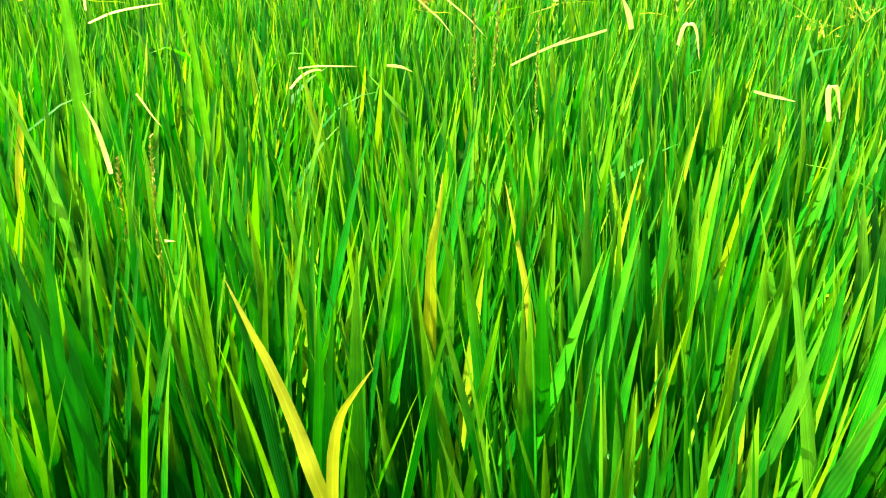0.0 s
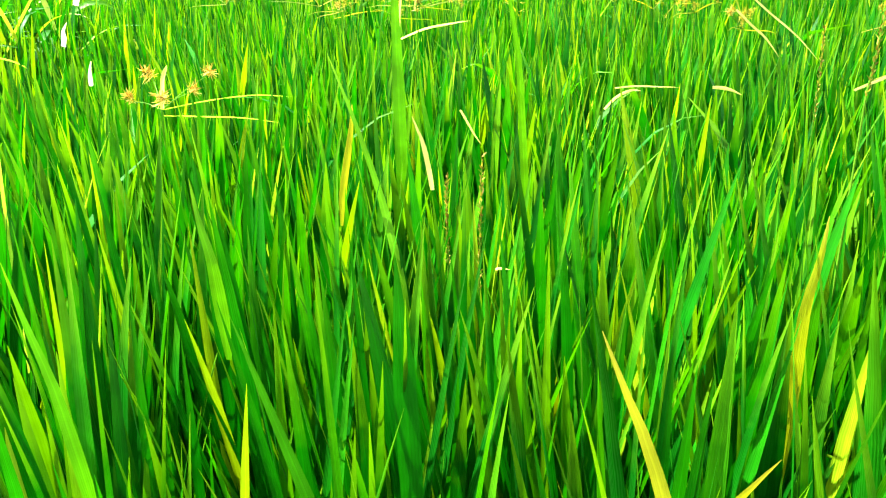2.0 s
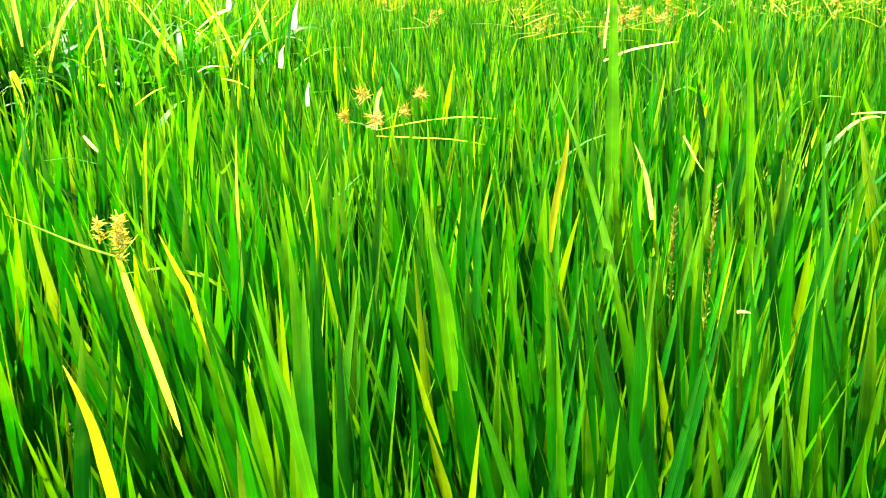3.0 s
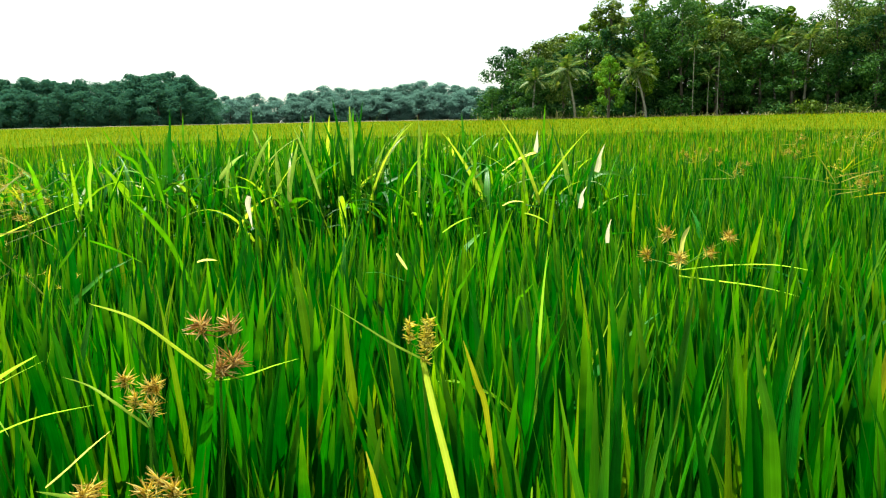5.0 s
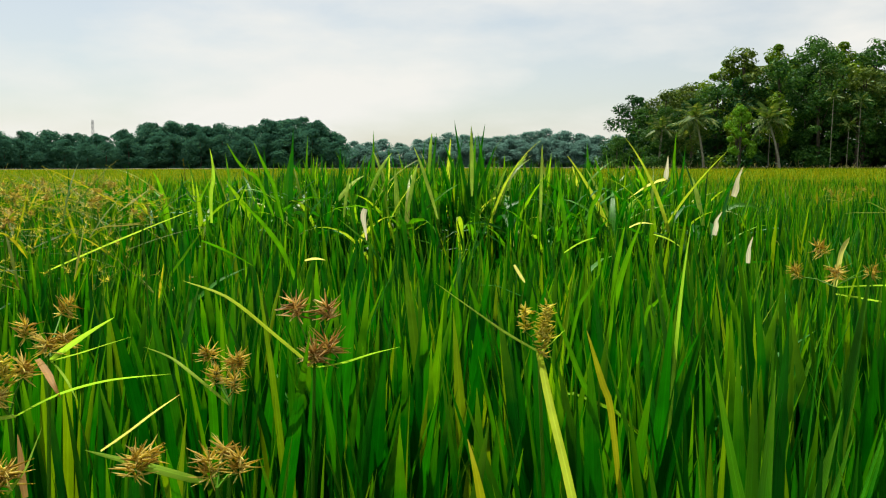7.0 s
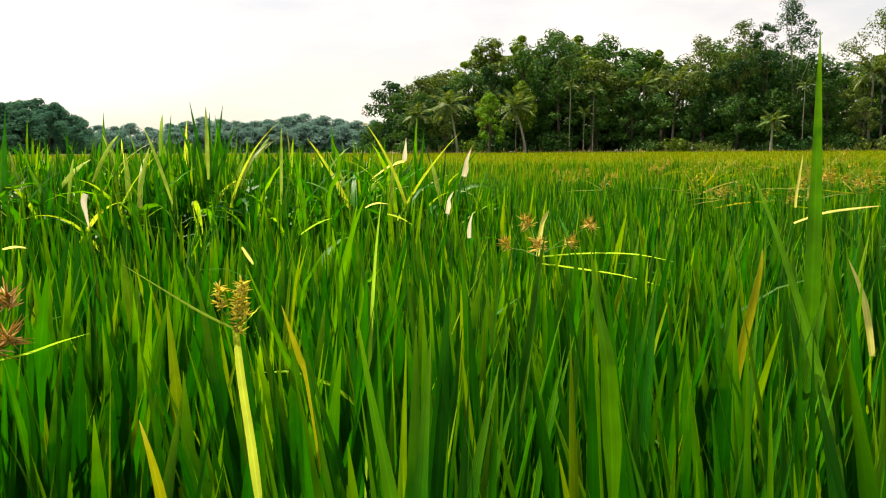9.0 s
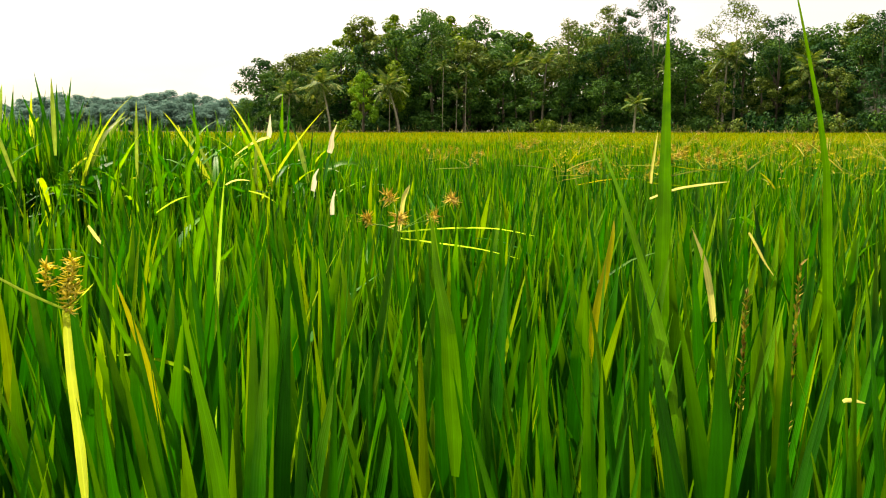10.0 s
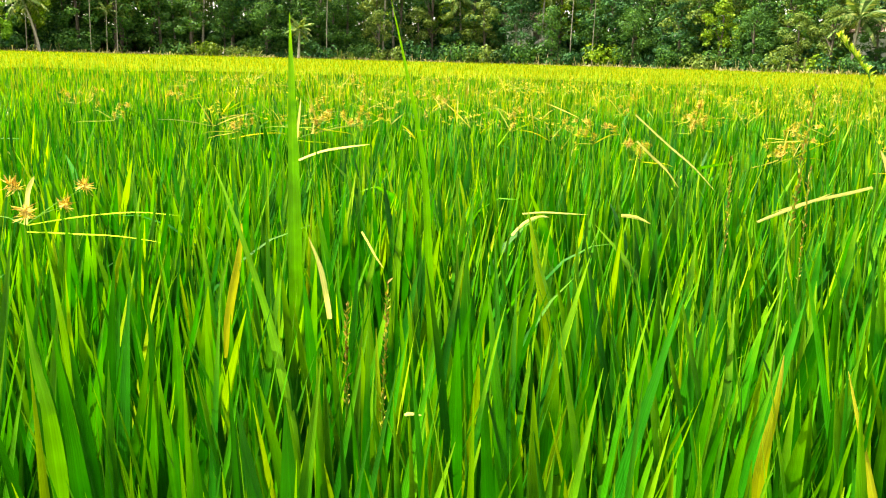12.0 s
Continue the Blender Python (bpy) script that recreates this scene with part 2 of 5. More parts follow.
M_PALE_BARK = rough_material("pale_bark", [(0.0, (0.12, 0.11, 0.09)), (0.5, (0.24, 0.22, 0.18)), (1.0, (0.38, 0.36, 0.31))], scale=4, stretch=(1, 1, 4))
M_BANK = rough_material("earth_bank", [(0.0, (0.05, 0.04, 0.02)), (0.5, (0.10, 0.085, 0.04)), (1.0, (0.17, 0.15, 0.07))], scale=1.2)


def crown_material(name, stops, through=0.24, shine=0.05, glow=(1.6, 1.4, 0.5)):
    return leaf_material(name, stops, tip_at=1.4, shine=shine, through=through, glow=glow, blotch=0.2, veins=1.0, rib_gain=0.0)


# blue in the darker greens stands for haze, the brightest green for sunlit patches
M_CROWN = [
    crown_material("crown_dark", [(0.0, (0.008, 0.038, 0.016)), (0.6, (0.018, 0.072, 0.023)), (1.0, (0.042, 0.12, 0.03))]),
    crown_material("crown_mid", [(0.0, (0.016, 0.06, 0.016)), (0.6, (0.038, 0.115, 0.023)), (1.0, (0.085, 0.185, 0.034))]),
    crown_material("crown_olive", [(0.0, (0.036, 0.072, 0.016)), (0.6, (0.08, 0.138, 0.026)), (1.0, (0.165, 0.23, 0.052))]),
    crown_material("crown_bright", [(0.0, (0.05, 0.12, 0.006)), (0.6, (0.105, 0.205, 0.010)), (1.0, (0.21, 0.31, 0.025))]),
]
# far crowns: distance haze is mixed into the leaf colour
M_CROWN_FAR = crown_material("crown_far_haze_tint", [(0.0, (0.042, 0.13, 0.09)), (0.6, (0.052, 0.145, 0.09)), (1.0, (0.075, 0.175, 0.085))], 0.45, 0.0, (1, 1, 1))
M_CROWN_HILL = crown_material("crown_hill_haze_tint", [(0.0, (0.13, 0.25, 0.21)), (0.6, (0.14, 0.262, 0.215)), (1.0, (0.155, 0.28, 0.21))], 0.55, 0.0, (1, 1, 1))
M_FROND = crown_material("palm_frond", [(0.0, (0.035, 0.085, 0.022)), (0.5, (0.08, 0.15, 0.035)), (0.85, (0.16, 0.22, 0.06)), (1.0, (0.27, 0.29, 0.11))])
M_WALL = rough_material("lime_wall", [(0.0, (0.5, 0.49, 0.46)), (0.5, (0.66, 0.65, 0.62)), (1.0, (0.78, 0.77, 0.74))], scale=1.5, bump=0.1)
M_TILE = rough_material("roof_tile", [(0.0, (0.12, 0.08, 0.065)), (0.5, (0.2, 0.14, 0.11)), (1.0, (0.3, 0.22, 0.18))], scale=3)
M_STEEL = rough_material("mast_steel", [(0.0, (0.25, 0.25, 0.26)), (1.0, (0.42, 0.42, 0.44))], scale=3, rough=0.5)


# ---------------------------------------------------------------- mesh helpers
def quad_mesh(name, verts, quads, uvs, material, smooth=True):
    """A mesh of quads from arrays; uvs has one row for each vertex."""
    me = bpy.data.meshes.new(name)
    nv, nq = len(verts), len(quads)
    me.vertices.add(nv)
    me.vertices.foreach_set("co", np.asarray(verts, np.float32).ravel())
    me.loops.add(nq * 4)
    flat = np.asarray(quads, np.int32).ravel()
    me.loops.foreach_set("vertex_index", flat)
    me.polygons.add(nq)
    me.polygons.foreach_set("loop_start", np.arange(0, nq * 4, 4, dtype=np.int32))
    me.polygons.foreach_set("use_smooth", np.full(nq, smooth))
    layer = me.uv_layers.new(name="UVMap")
    layer.data.foreach_set("uv", np.asarray(uvs, np.float32)[flat].ravel())
    me.update(calc_edges=True)
    me.validate()
    me.materials.append(material)
    return me


def blade_arrays(base, azim, lean, bend, length, width, twist, seg, fold=0.0, blunt=0.63):
    """Vertices, quads and uvs of many blades: each rises from base, leans towards azim and curves over by bend."""
    k = len(length)
    s = np.linspace(0, 1, seg + 1) ** 0.72
    ang = lean[:, None] + bend[:, None] * s[None, :] ** 1.6
    step = length[:, None] * np.diff(s)[None, :]
    mid = (ang[:, 1:] + ang[:, :-1]) / 2
    out = np.concatenate([np.zeros((k, 1)), np.cumsum(np.sin(mid) * step, 1)], 1)
    up = np.concatenate([np.zeros((k, 1)), np.cumsum(np.cos(mid) * step, 1)], 1)
    ca, sa = np.cos(azim)[:, None], np.sin(azim)[:, None]
    pts = np.stack([base[:, 0:1] + ca * out, base[:, 1:2] + sa * out, base[:, 2:3] + up], 2)
    tan = np.stack([ca * np.sin(ang), sa * np.sin(ang), np.cos(ang)], 2)
    side = np.stack([-sa + 0 * ang, ca + 0 * ang, 0 * ang], 2)
    nor = np.cross(tan, side)
    tw = twist[:, None, None] * (0.6 + 0.4 * s[None, :, None])
    cross = np.cos(tw) * side + np.sin(tw) * nor
    depth = np.cross(tan, cross)
    prof = np.minimum(1.0, 0.55 + s / 0.25 * 0.45) * np.where(s > blunt, np.clip((1 - s) / (1 - blunt), 0, 1) ** 0.8, 1.0)
    prof = np.maximum(prof, 0.03)
    half = width[:, None, None] * 0.5 * prof[None, :, None]
    if fold:
        rows = [pts - cross * half + depth * half * fold, pts, pts + cross * half + depth * half * fold]
        us = (0.0, 0.5, 1.0)
    else:
        rows = [pts - cross * half, pts + cross * half]
        us = (0.0, 1.0)
    c = len(rows)
    verts = np.stack(rows, 2).reshape(-1, 3)
    uvs = np.zeros((k, seg + 1, c, 2))
    uvs[..., 0] = np.array(us)[None, None, :]
    uvs[..., 1] = s[None, :, None]
    idx = np.arange(k * (seg + 1) * c).reshape(k, seg + 1, c)
    quads = np.stack([idx[:, :-1, :-1], idx[:, :-1, 1:], idx[:, 1:, 1:], idx[:, 1:, :-1]], -1).reshape(-1, 4)
    return verts, quads, uvs.reshape(-1, 2)


def ribbon(name, pts, width, material, blunt=0.5, fold=0.25, side=None, start=0.6):
    """One leaf along a list of points (smoothed), tapering to its end."""
    pts = np.array(pts, float)
    t = np.linspace(0, len(pts) - 1, 13)
    i = np.clip(t.astype(int), 0, len(pts) - 2)
    f = (t - i)[:, None]
    p0, p1, p2, p3 = pts[np.maximum(i - 1, 0)], pts[i], pts[i + 1], pts[np.minimum(i + 2, len(pts) - 1)]
    c = 0.5 * (2 * p1 + (p2 - p0) * f + (2 * p0 - 5 * p1 + 4 * p2 - p3) * f ** 2 + (3 * p1 - p0 - 3 * p2 + p3) * f ** 3)
    tan = np.gradient(c, axis=0)
    tan /= np.linalg.norm(tan, axis=1, keepdims=True)
    ref = np.array(side if side else (0.9, -0.45, 0.1), float)
    cr = ref - tan * (tan @ ref)[:, None]
    cr /= np.linalg.norm(cr, axis=1, keepdims=True) + 1e-9
    dp = np.cross(tan, cr)
    s = np.linspace(0, 1, 13)
    prof = np.minimum(1, start + s / 0.25 * (1 - start)) * np.where(s > blunt, np.clip((1 - s) / (1 - blunt), 0, 1) ** 0.8, 1)
    half = (np.maximum(prof, 0.04) * width / 2)[:, None]
    verts = np.stack([c - cr * half + dp * half * fold, c, c + cr * half + dp * half * fold], 1).reshape(-1, 3)
    uvs = np.zeros((13, 3, 2))
    uvs[:, :, 0] = (0, 0.5, 1)
    uvs[:, :, 1] = s[:, None]
    idx = np.arange(39).reshape(13, 3)
    quads = np.stack([idx[:-1, :-1], idx[:-1, 1:], idx[1:, 1:], idx[1:, :-1]], -1).reshape(-1, 4)
    return quad_mesh(name, verts, quads, uvs.reshape(-1, 2), material)


def tube(name, pts, radii, material, sides=6):
    """A round stem along points."""
    pts, radii = np.array(pts, float), np.array(radii, float)
    tan = np.gradient(pts, axis=0)
    tan /= np.linalg.norm(tan, axis=1, keepdims=True) + 1e-9
    ref = np.array((1.0, 0.2, 0.05)) if abs(tan[0, 0]) < 0.8 else np.array((0.0, 1.0, 0.1))
    a = np.cross(tan, ref)
    a /= np.linalg.norm(a, axis=1, keepdims=True)
    b = np.cross(tan, a)
    th = np.arange(sides) * 2 * np.pi / sides
    verts = (pts[:, None] + radii[:, None, None] * (np.cos(th)[None, :, None] * a[:, None] + np.sin(th)[None, :, None] * b[:, None])).reshape(-1, 3)
    n = len(pts)
    idx = np.arange(n * sides).reshape(n, sides)
    nx = np.roll(idx, -1, 1)
    quads = np.stack([idx[:-1], nx[:-1], nx[1:], idx[1:]], -1).reshape(-1, 4)
    uvs = np.zeros((n, sides, 2))
    uvs[:, :, 0] = th / 6.2832
    uvs[:, :, 1] = np.linspace(0, 1, n)[:, None]
    return quad_mesh(name, verts, quads, uvs.reshape(-1, 2), material)


def part(name, me, parent, label=""):
    ob = new(name, me)
    ob.parent = parent
    if label:
        ob["label"] = label
    return ob


def thing(name, label, category, group="", place=(0, 0, 0)):
    ob = new(name)
    ob.empty_display_size = 0.05
    ob.location = place
    return tagged(ob, label, category, group)


# ---------------------------------------------------------------- ground
def polar_points(n, r0, r1, a0, a1, centre=(0.1, 0.0), power=1.0):
    """Random points in a sector; a0 and a1 are bearings in degrees, left of ahead positive."""
    u = rng.random(n)
    r = np.sqrt(r0 ** 2 + u ** power * (r1 ** 2 - r0 ** 2))
    a = np.radians(a0 + rng.random(n) * (a1 - a0))
    return np.stack([centre[0] - r * np.sin(a), centre[1] + r * np.cos(a)], 1)


def wood_radius(az):
    """How far the edge of the field lies, by bearing in degrees."""
    return float(np.interp(az, (-180, -100, -75, -60, -48, -35, -2, 0, 3, 8, 60, 110, 180), (90, 80, 84, 95, 112, 120, 119, 150, 200, 236, 236, 120, 90)))


def ground_sheet():
    bm = bmesh.new()
    rings = (0.0, 1.0, 3.0, 8.0, 20.0, 45.0, 80.0, 120.0, 180.0, 260.0, 420.0, 900.0, 2400.0)
    n = 72
    last = None
    for r in rings:
        row = [bm.verts.new((r * math.cos(2 * math.pi * i / n), r * math.sin(2 * math.pi * i / n), 0.0 if r < 30 else 0.012 * math.sin(i * 1.7))) for i in range(n)] if r else [bm.verts.new((0, 0, 0))]
        if last and len(last) == 1:
            for i in range(n):
                bm.faces.new((last[0], row[i], row[(i + 1) % n]))
        elif last:
            for i in range(n):
                bm.faces.new((last[i], row[i], row[(i + 1) % n], last[(i + 1) % n]))
        last = row
    bmesh.ops.recalc_face_normals(bm, faces=bm.faces)
    me = bpy.data.meshes.new("ground")
    bm.to_mesh(me)
    bm.free()
    me.materials.append(M_MUD)
    return tagged(new("ground", me), "dark wet mud of the paddy field", "ground", kind="structure")


ground_sheet()


# ---------------------------------------------------------------- rice
def tall_patch(x, y):
    """How much taller the rice grows in one thick patch of the field."""
    return np.exp(-(((x + 0.55) / 1.15) ** 2 + ((y - 3.5) / 0.9) ** 2) ** 1.5) + 0.5 * np.exp(-(((x + 2.2) / 0.9) ** 2 + ((y - 4.3) / 0.8) ** 2))


def tiller_blades(xy, leaves, wide=1.0, top=0.81, spread=0.075, low=0.0, lean_max=0.2, nod=0.012, off=None):
    """Blades of tillers that stand at xy: bases low on the stem, tips near one canopy height."""
    k = len(xy)
    pos = np.repeat(xy, leaves, 0)
    m = k * leaves
    boost = 0.2 * tall_patch(pos[:, 0], pos[:, 1])
    tip = top + spread * rng.normal(0, 0.45, m) + 0.03 - 0.27 * rng.random(m) ** 1.7 + boost
    tip = np.minimum(tip, top + 0.09 + boost)
    start = np.clip(tip - rng.uniform(0.26, 0.46, m), 0.05 + low, None)
    lean = np.abs(rng.normal(0.05, 0.08, m)).clip(0, 0.5) + lean_max * (rng.random(m) < 0.18) * rng.random(m)
    bend = np.abs(rng.normal(0.0, 0.10, m)) + (rng.random(m) < nod) * rng.uniform(0.3, 1.6, m)
    az = rng.uniform(0, 2 * np.pi, m)
    if off is not None:  # tillers of one hill fan out from its middle
        o = np.repeat(off, leaves, 0)
        az = np.arctan2(o[:, 1], o[:, 0]) + rng.normal(0, 0.55, m)
        lean = lean * 0.6 + np.hypot(o[:, 0], o[:, 1]) * rng.uniform(0.6, 2.2, m)
    length = (tip - start) / np.cos(np.minimum(lean + 0.35 * bend, 1.0))
    width = (0.0065 + 0.0115 * rng.random(m) ** 1.3) * wide
    tw = rng.normal(0, 0.5, m)
    base = np.stack([pos[:, 0] + rng.normal(0, 0.012, m), pos[:, 1] + rng.normal(0, 0.012, m), start], 1)
    return base, az, lean, bend, length, width, tw


def stuff(name, me, label, category="rice"):
    return tagged(new(name, me), label, category, kind="stuff")


def clear_of_path(xy, gap):
    """Drops points that stand too near the line of the camera."""
    keep = np.ones(len(xy), bool)
    for px, py in ((0.146, -0.22), (0.13, -0.11), (0.1, -0.05), (0.044, -0.06), (0.03, 0.02), (0.1, 0.0), (0.15, 0.03), (0.16, 0.0)):
        keep &= (xy[:, 0] - px) ** 2 + (xy[:, 1] - py) ** 2 > gap ** 2
    return xy[keep]


def hills(xy, each, wide=0.05):
    """Tillers gathered in planted hills: their places, and how far each stands from the middle of its hill."""
    off = rng.normal(0, wide, (len(xy) * each, 2))
    return np.repeat(xy, each, 0) + off, off


def rice_zone(name, xy, leaves, seg, fold, label, material=None, **kw):
    v, q, uv = blade_arrays(*tiller_blades(xy, leaves, **kw), seg=seg, fold=fold)
    return stuff(name, quad_mesh(name, v, q, uv, material or M_RICE), label)


def tall_rice():
    """Broader, taller leaves with nodding tips in one patch."""
    n = 1600
    x = rng.normal(-0.52, 0.68, n)
    x = np.where((x > 0.5) | (x < -1.9), rng.uniform(-1.5, 0.4, n), x)
    y = rng.uniform(2.75, 4.3, n)
    tip = np.minimum(rng.normal(1.0, 0.05, n), 1.13)
    tip[:14] = rng.uniform(1.08, 1.17, 14)
    start = tip - rng.uniform(0.35, 0.55, n)
    lean = np.abs(rng.normal(0.14, 0.2, n))
    bend = np.abs(rng.normal(0.1, 0.2, n)) + (rng.random(n) < 0.68) * rng.uniform(0.6, 2.4, n)
    bend[:14], lean[:14] = 0.08, 0.1
    v, q, uv = blade_arrays(np.stack([x, y, start], 1), rng.uniform(0, 6.28, n), lean, bend, (tip - start) * 1.05, rng.uniform(0.013, 0.024, n), rng.normal(0, 0.5, n), 6, 0.3)
    # leaves that arch over, sunlight put into their bright yellow-green
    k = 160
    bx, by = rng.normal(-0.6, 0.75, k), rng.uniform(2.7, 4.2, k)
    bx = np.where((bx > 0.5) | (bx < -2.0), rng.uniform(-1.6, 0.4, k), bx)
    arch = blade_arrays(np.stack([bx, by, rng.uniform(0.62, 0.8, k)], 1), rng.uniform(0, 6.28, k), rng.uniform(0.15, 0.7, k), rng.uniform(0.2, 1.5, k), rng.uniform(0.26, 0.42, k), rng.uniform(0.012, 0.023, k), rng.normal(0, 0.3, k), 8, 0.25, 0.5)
    stuff("arching_rice_leaves", quad_mesh("arching_rice_leaves", *arch, M_RICE_LIT), "yellow-green rice leaves arching over the taller patch, sunlight put into their colour")
    stuff("tall_rice", quad_mesh("tall_rice", v, q, uv, M_RICE_TALL), "taller broad-leaved rice with glossy nodding tips")


tall_rice()
NEAR0, NEAR1, AZ0, AZ1 = 0.32, 0.96, -102, 55
# a ring right below the camera and behind it
rice_zone("rice_underfoot", clear_of_path(polar_points(300, 0.0, NEAR0, -180, 180), 0.2), 3, 5, 0.3, "short upright green rice leaves close below", top=0.74, spread=0.04)
close_xy = polar_points(600, NEAR1, 2.3, AZ0, AZ1)
close_xy = close_xy[(np.degrees(np.arctan2(0.1 - close_xy[:, 0], close_xy[:, 1])) < 12) | (rng.random(len(close_xy)) < 0.6)]
close_xy, close_off = hills(close_xy, 5)
rice_zone("rice_close", close_xy, 4, 5, 0.3, "dense upright green rice leaves with sharp tips", wide=1.25, off=close_off)
middle_xy, middle_off = hills(polar_points(2700, 2.3, 6.0, AZ0, AZ1), 5)
rice_zone("rice_middle", middle_xy, 5, 3, 0.0, "dense bright green rice standing in the paddy", wide=1.22, off=middle_off)
xy_far = polar_points(28000, 6.0, 17.0, AZ0, AZ1, power=1.25)
rice_zone("rice_farther", xy_far, 3, 2, 0.0, "green and yellowing rice of the wider field", M_RICE_TURNING, wide=1.7)
rice_zone("rice_behind", clear_of_path(polar_points(17000, NEAR0, 6.0, AZ1, 360 + AZ0), 0.2), 3, 2, 0.0, "green rice behind the walk", wide=1.9)
rice_zone("rice_far_behind", polar_points(24000, 6.0, 23.0, AZ1, 360 + AZ0), 2, 1, 0.0, "green rice of the field behind the walk", M_RICE_TURNING, wide=5.0)


def lower_leaves():
    """Older leaves that spread low between the stems and shade the mud."""
    n = 64000
    xy = np.concatenate([clear_of_path(polar_points(22000, 0.0, 4.5, -180, 180), 0.05), polar_points(n - 22000, 4.5, 16.0, -180, 180)])
    k = len(xy)
    far = np.hypot(xy[:, 0], xy[:, 1])
    v, q, uv = blade_arrays(np.stack([xy[:, 0], xy[:, 1], rng.uniform(0.05, 0.3, k)], 1), rng.uniform(0, 6.28, k), rng.uniform(0.35, 1.0, k), rng.uniform(0.1, 0.6, k), rng.uniform(0.22, 0.36, k), rng.uniform(0.012, 0.018, k) * np.clip(far / 3.5, 1, 4), rng.normal(0, 0.4, k), 2)
    stuff("low_rice_leaves", quad_mesh("low_rice_leaves", v, q, uv, M_RICE), "older rice leaves spreading low over the mud")


lower_leaves()


def field_far():
    """The ripening far field: many small tufts out to the trees."""
    n = 85000
    a = -92 + rng.random(n) * 150
    n_back = 22000  # the rest of the circle, behind the walk
    a = np.concatenate([a, 58 + rng.random(n_back) * 210])
    n += n_back
    turns = np.linspace(-92, 268, 721)
    lim = np.interp(a, turns, [wood_radius((v + 180) % 360 - 180) for v in turns])
    r = 15 * (lim / 15) ** (rng.random(n) ** 0.8)
    ar = np.radians(a)
    x, y = -r * np.sin(ar), r * np.cos(ar)
    m = n
    tip = rng.normal(0.83, 0.035, m)
    start = np.full(m, 0.25)
    base = np.stack([x, y, start], 1)
    width = rng.uniform(0.7, 1.3, m) * np.clip(r * 0.0026, 0.04, 0.34)
    v, q, uv = blade_arrays(base, rng.uniform(0, 6.28, m), np.abs(rng.normal(0.08, 0.1, m)), np.abs(rng.normal(0.1, 0.2, m)), tip - start, width, rng.normal(0, 0.8, m), seg=1, fold=0.0)
    stuff("rice_far_field", quad_mesh("rice_far_field", v, q, uv, M_RICE_FAR), "yellow-green ripening rice reaching the trees")
    # the closed mat of leaves that hides the mud at a distance
    bm = bmesh.new()
    nn = 90
    last = None
    for r_in in (0.0, 0.12, 0.3, 0.6, 1.0):
        row = []
        for i in range(nn):
            az = 360 * i / nn
            lim_i = wood_radius((az + 180) % 360 - 180) + 3
            inner = 22 + 1.5 * math.sin(i * 2.4)
            rr = inner + (lim_i - inner) * r_in
            row.append(bm.verts.new((-rr * math.sin(radians(az)), rr * math.cos(radians(az)), 0.66)))
        if last:
            for i in range(nn):
                bm.faces.new((last[i], row[i], row[(i + 1) % nn], last[(i + 1) % nn]))
        last = row
    bmesh.ops.recalc_face_normals(bm, faces=bm.faces)
    me = bpy.data.meshes.new("rice_mat")
    bm.to_mesh(me)
    bm.free()
    me.materials.append(M_FIELD)
    tagged(new("rice_mat", me), "closed mat of ripening rice leaves", "rice", kind="stuff")


field_far()


def rice_plant_kinds(count):
    """A few plants with a stem and single leaves, to be copied over the nearest stretch."""
    kinds = []
    for k in range(count):
        ob = thing("rice_plant", "upright green rice plant with narrow pointed leaves", "rice plant", "rice plants nearest the walk")
        tube_pts = [(0, 0, 0), (0.004, 0.002, 0.2), (0.006, -0.003, 0.42)]
        part("stem", tube("stem", tube_pts, (0.006, 0.005, 0.003), M_STEM, 5), ob)
        arr = tiller_blades(np.array([(0.0, 0.0)]), 8 + k % 3, top=0.83, wide=1.12, nod=0.0)
        arr = list(arr)
        arr[0][:, :2] = rng.normal(0, 0.025, (len(arr[1]), 2))
        arr[1] = np.arctan2(arr[0][:, 1], arr[0][:, 0]) + rng.normal(0, 0.5, len(arr[1]))
        arr[2] = arr[2] + 0.05
        for i in range(len(arr[1])):
            v, q, uv = blade_arrays(*[a[i:i + 1] for a in arr], seg=7, fold=0.32)
            part("leaf", quad_mesh("leaf", v, q, uv, M_RICE_ONE), ob)
        kinds.append(ob)
    return kinds


def near_plants():
    kinds = rice_plant_kinds(10)
    xy = clear_of_path(polar_points(390, NEAR0, NEAR1, AZ0, AZ1), 0.37)
    xy = xy[~((np.abs(xy[:, 0] - 0.03) < 0.085) & (xy[:, 1] > 0.3) & (xy[:, 1] < 0.8))]
    # thinner and lower where the sedges stand
    sedgy = np.degrees(np.arctan2(-(xy[:, 0] - 0.1), xy[:, 1])) > 10
    xy = xy[~sedgy | (rng.random(len(xy)) < 0.75)]
    for i, (x, y) in enumerate(xy):
        s = rnd.uniform(0.96, 1.06) if math.atan2(0.1 - x, y) < 0.17 else rnd.uniform(0.84, 0.96)
        m = pose(x, y, 0, 0, 0, rnd.uniform(0, 360))
        if i < len(kinds):
            kinds[i].matrix_basis = m
            kinds[i].scale = (1, 1, s)
        else:
            copy_thing(kinds[i % len(kinds)], m).scale = (1, 1, s)


near_plants()


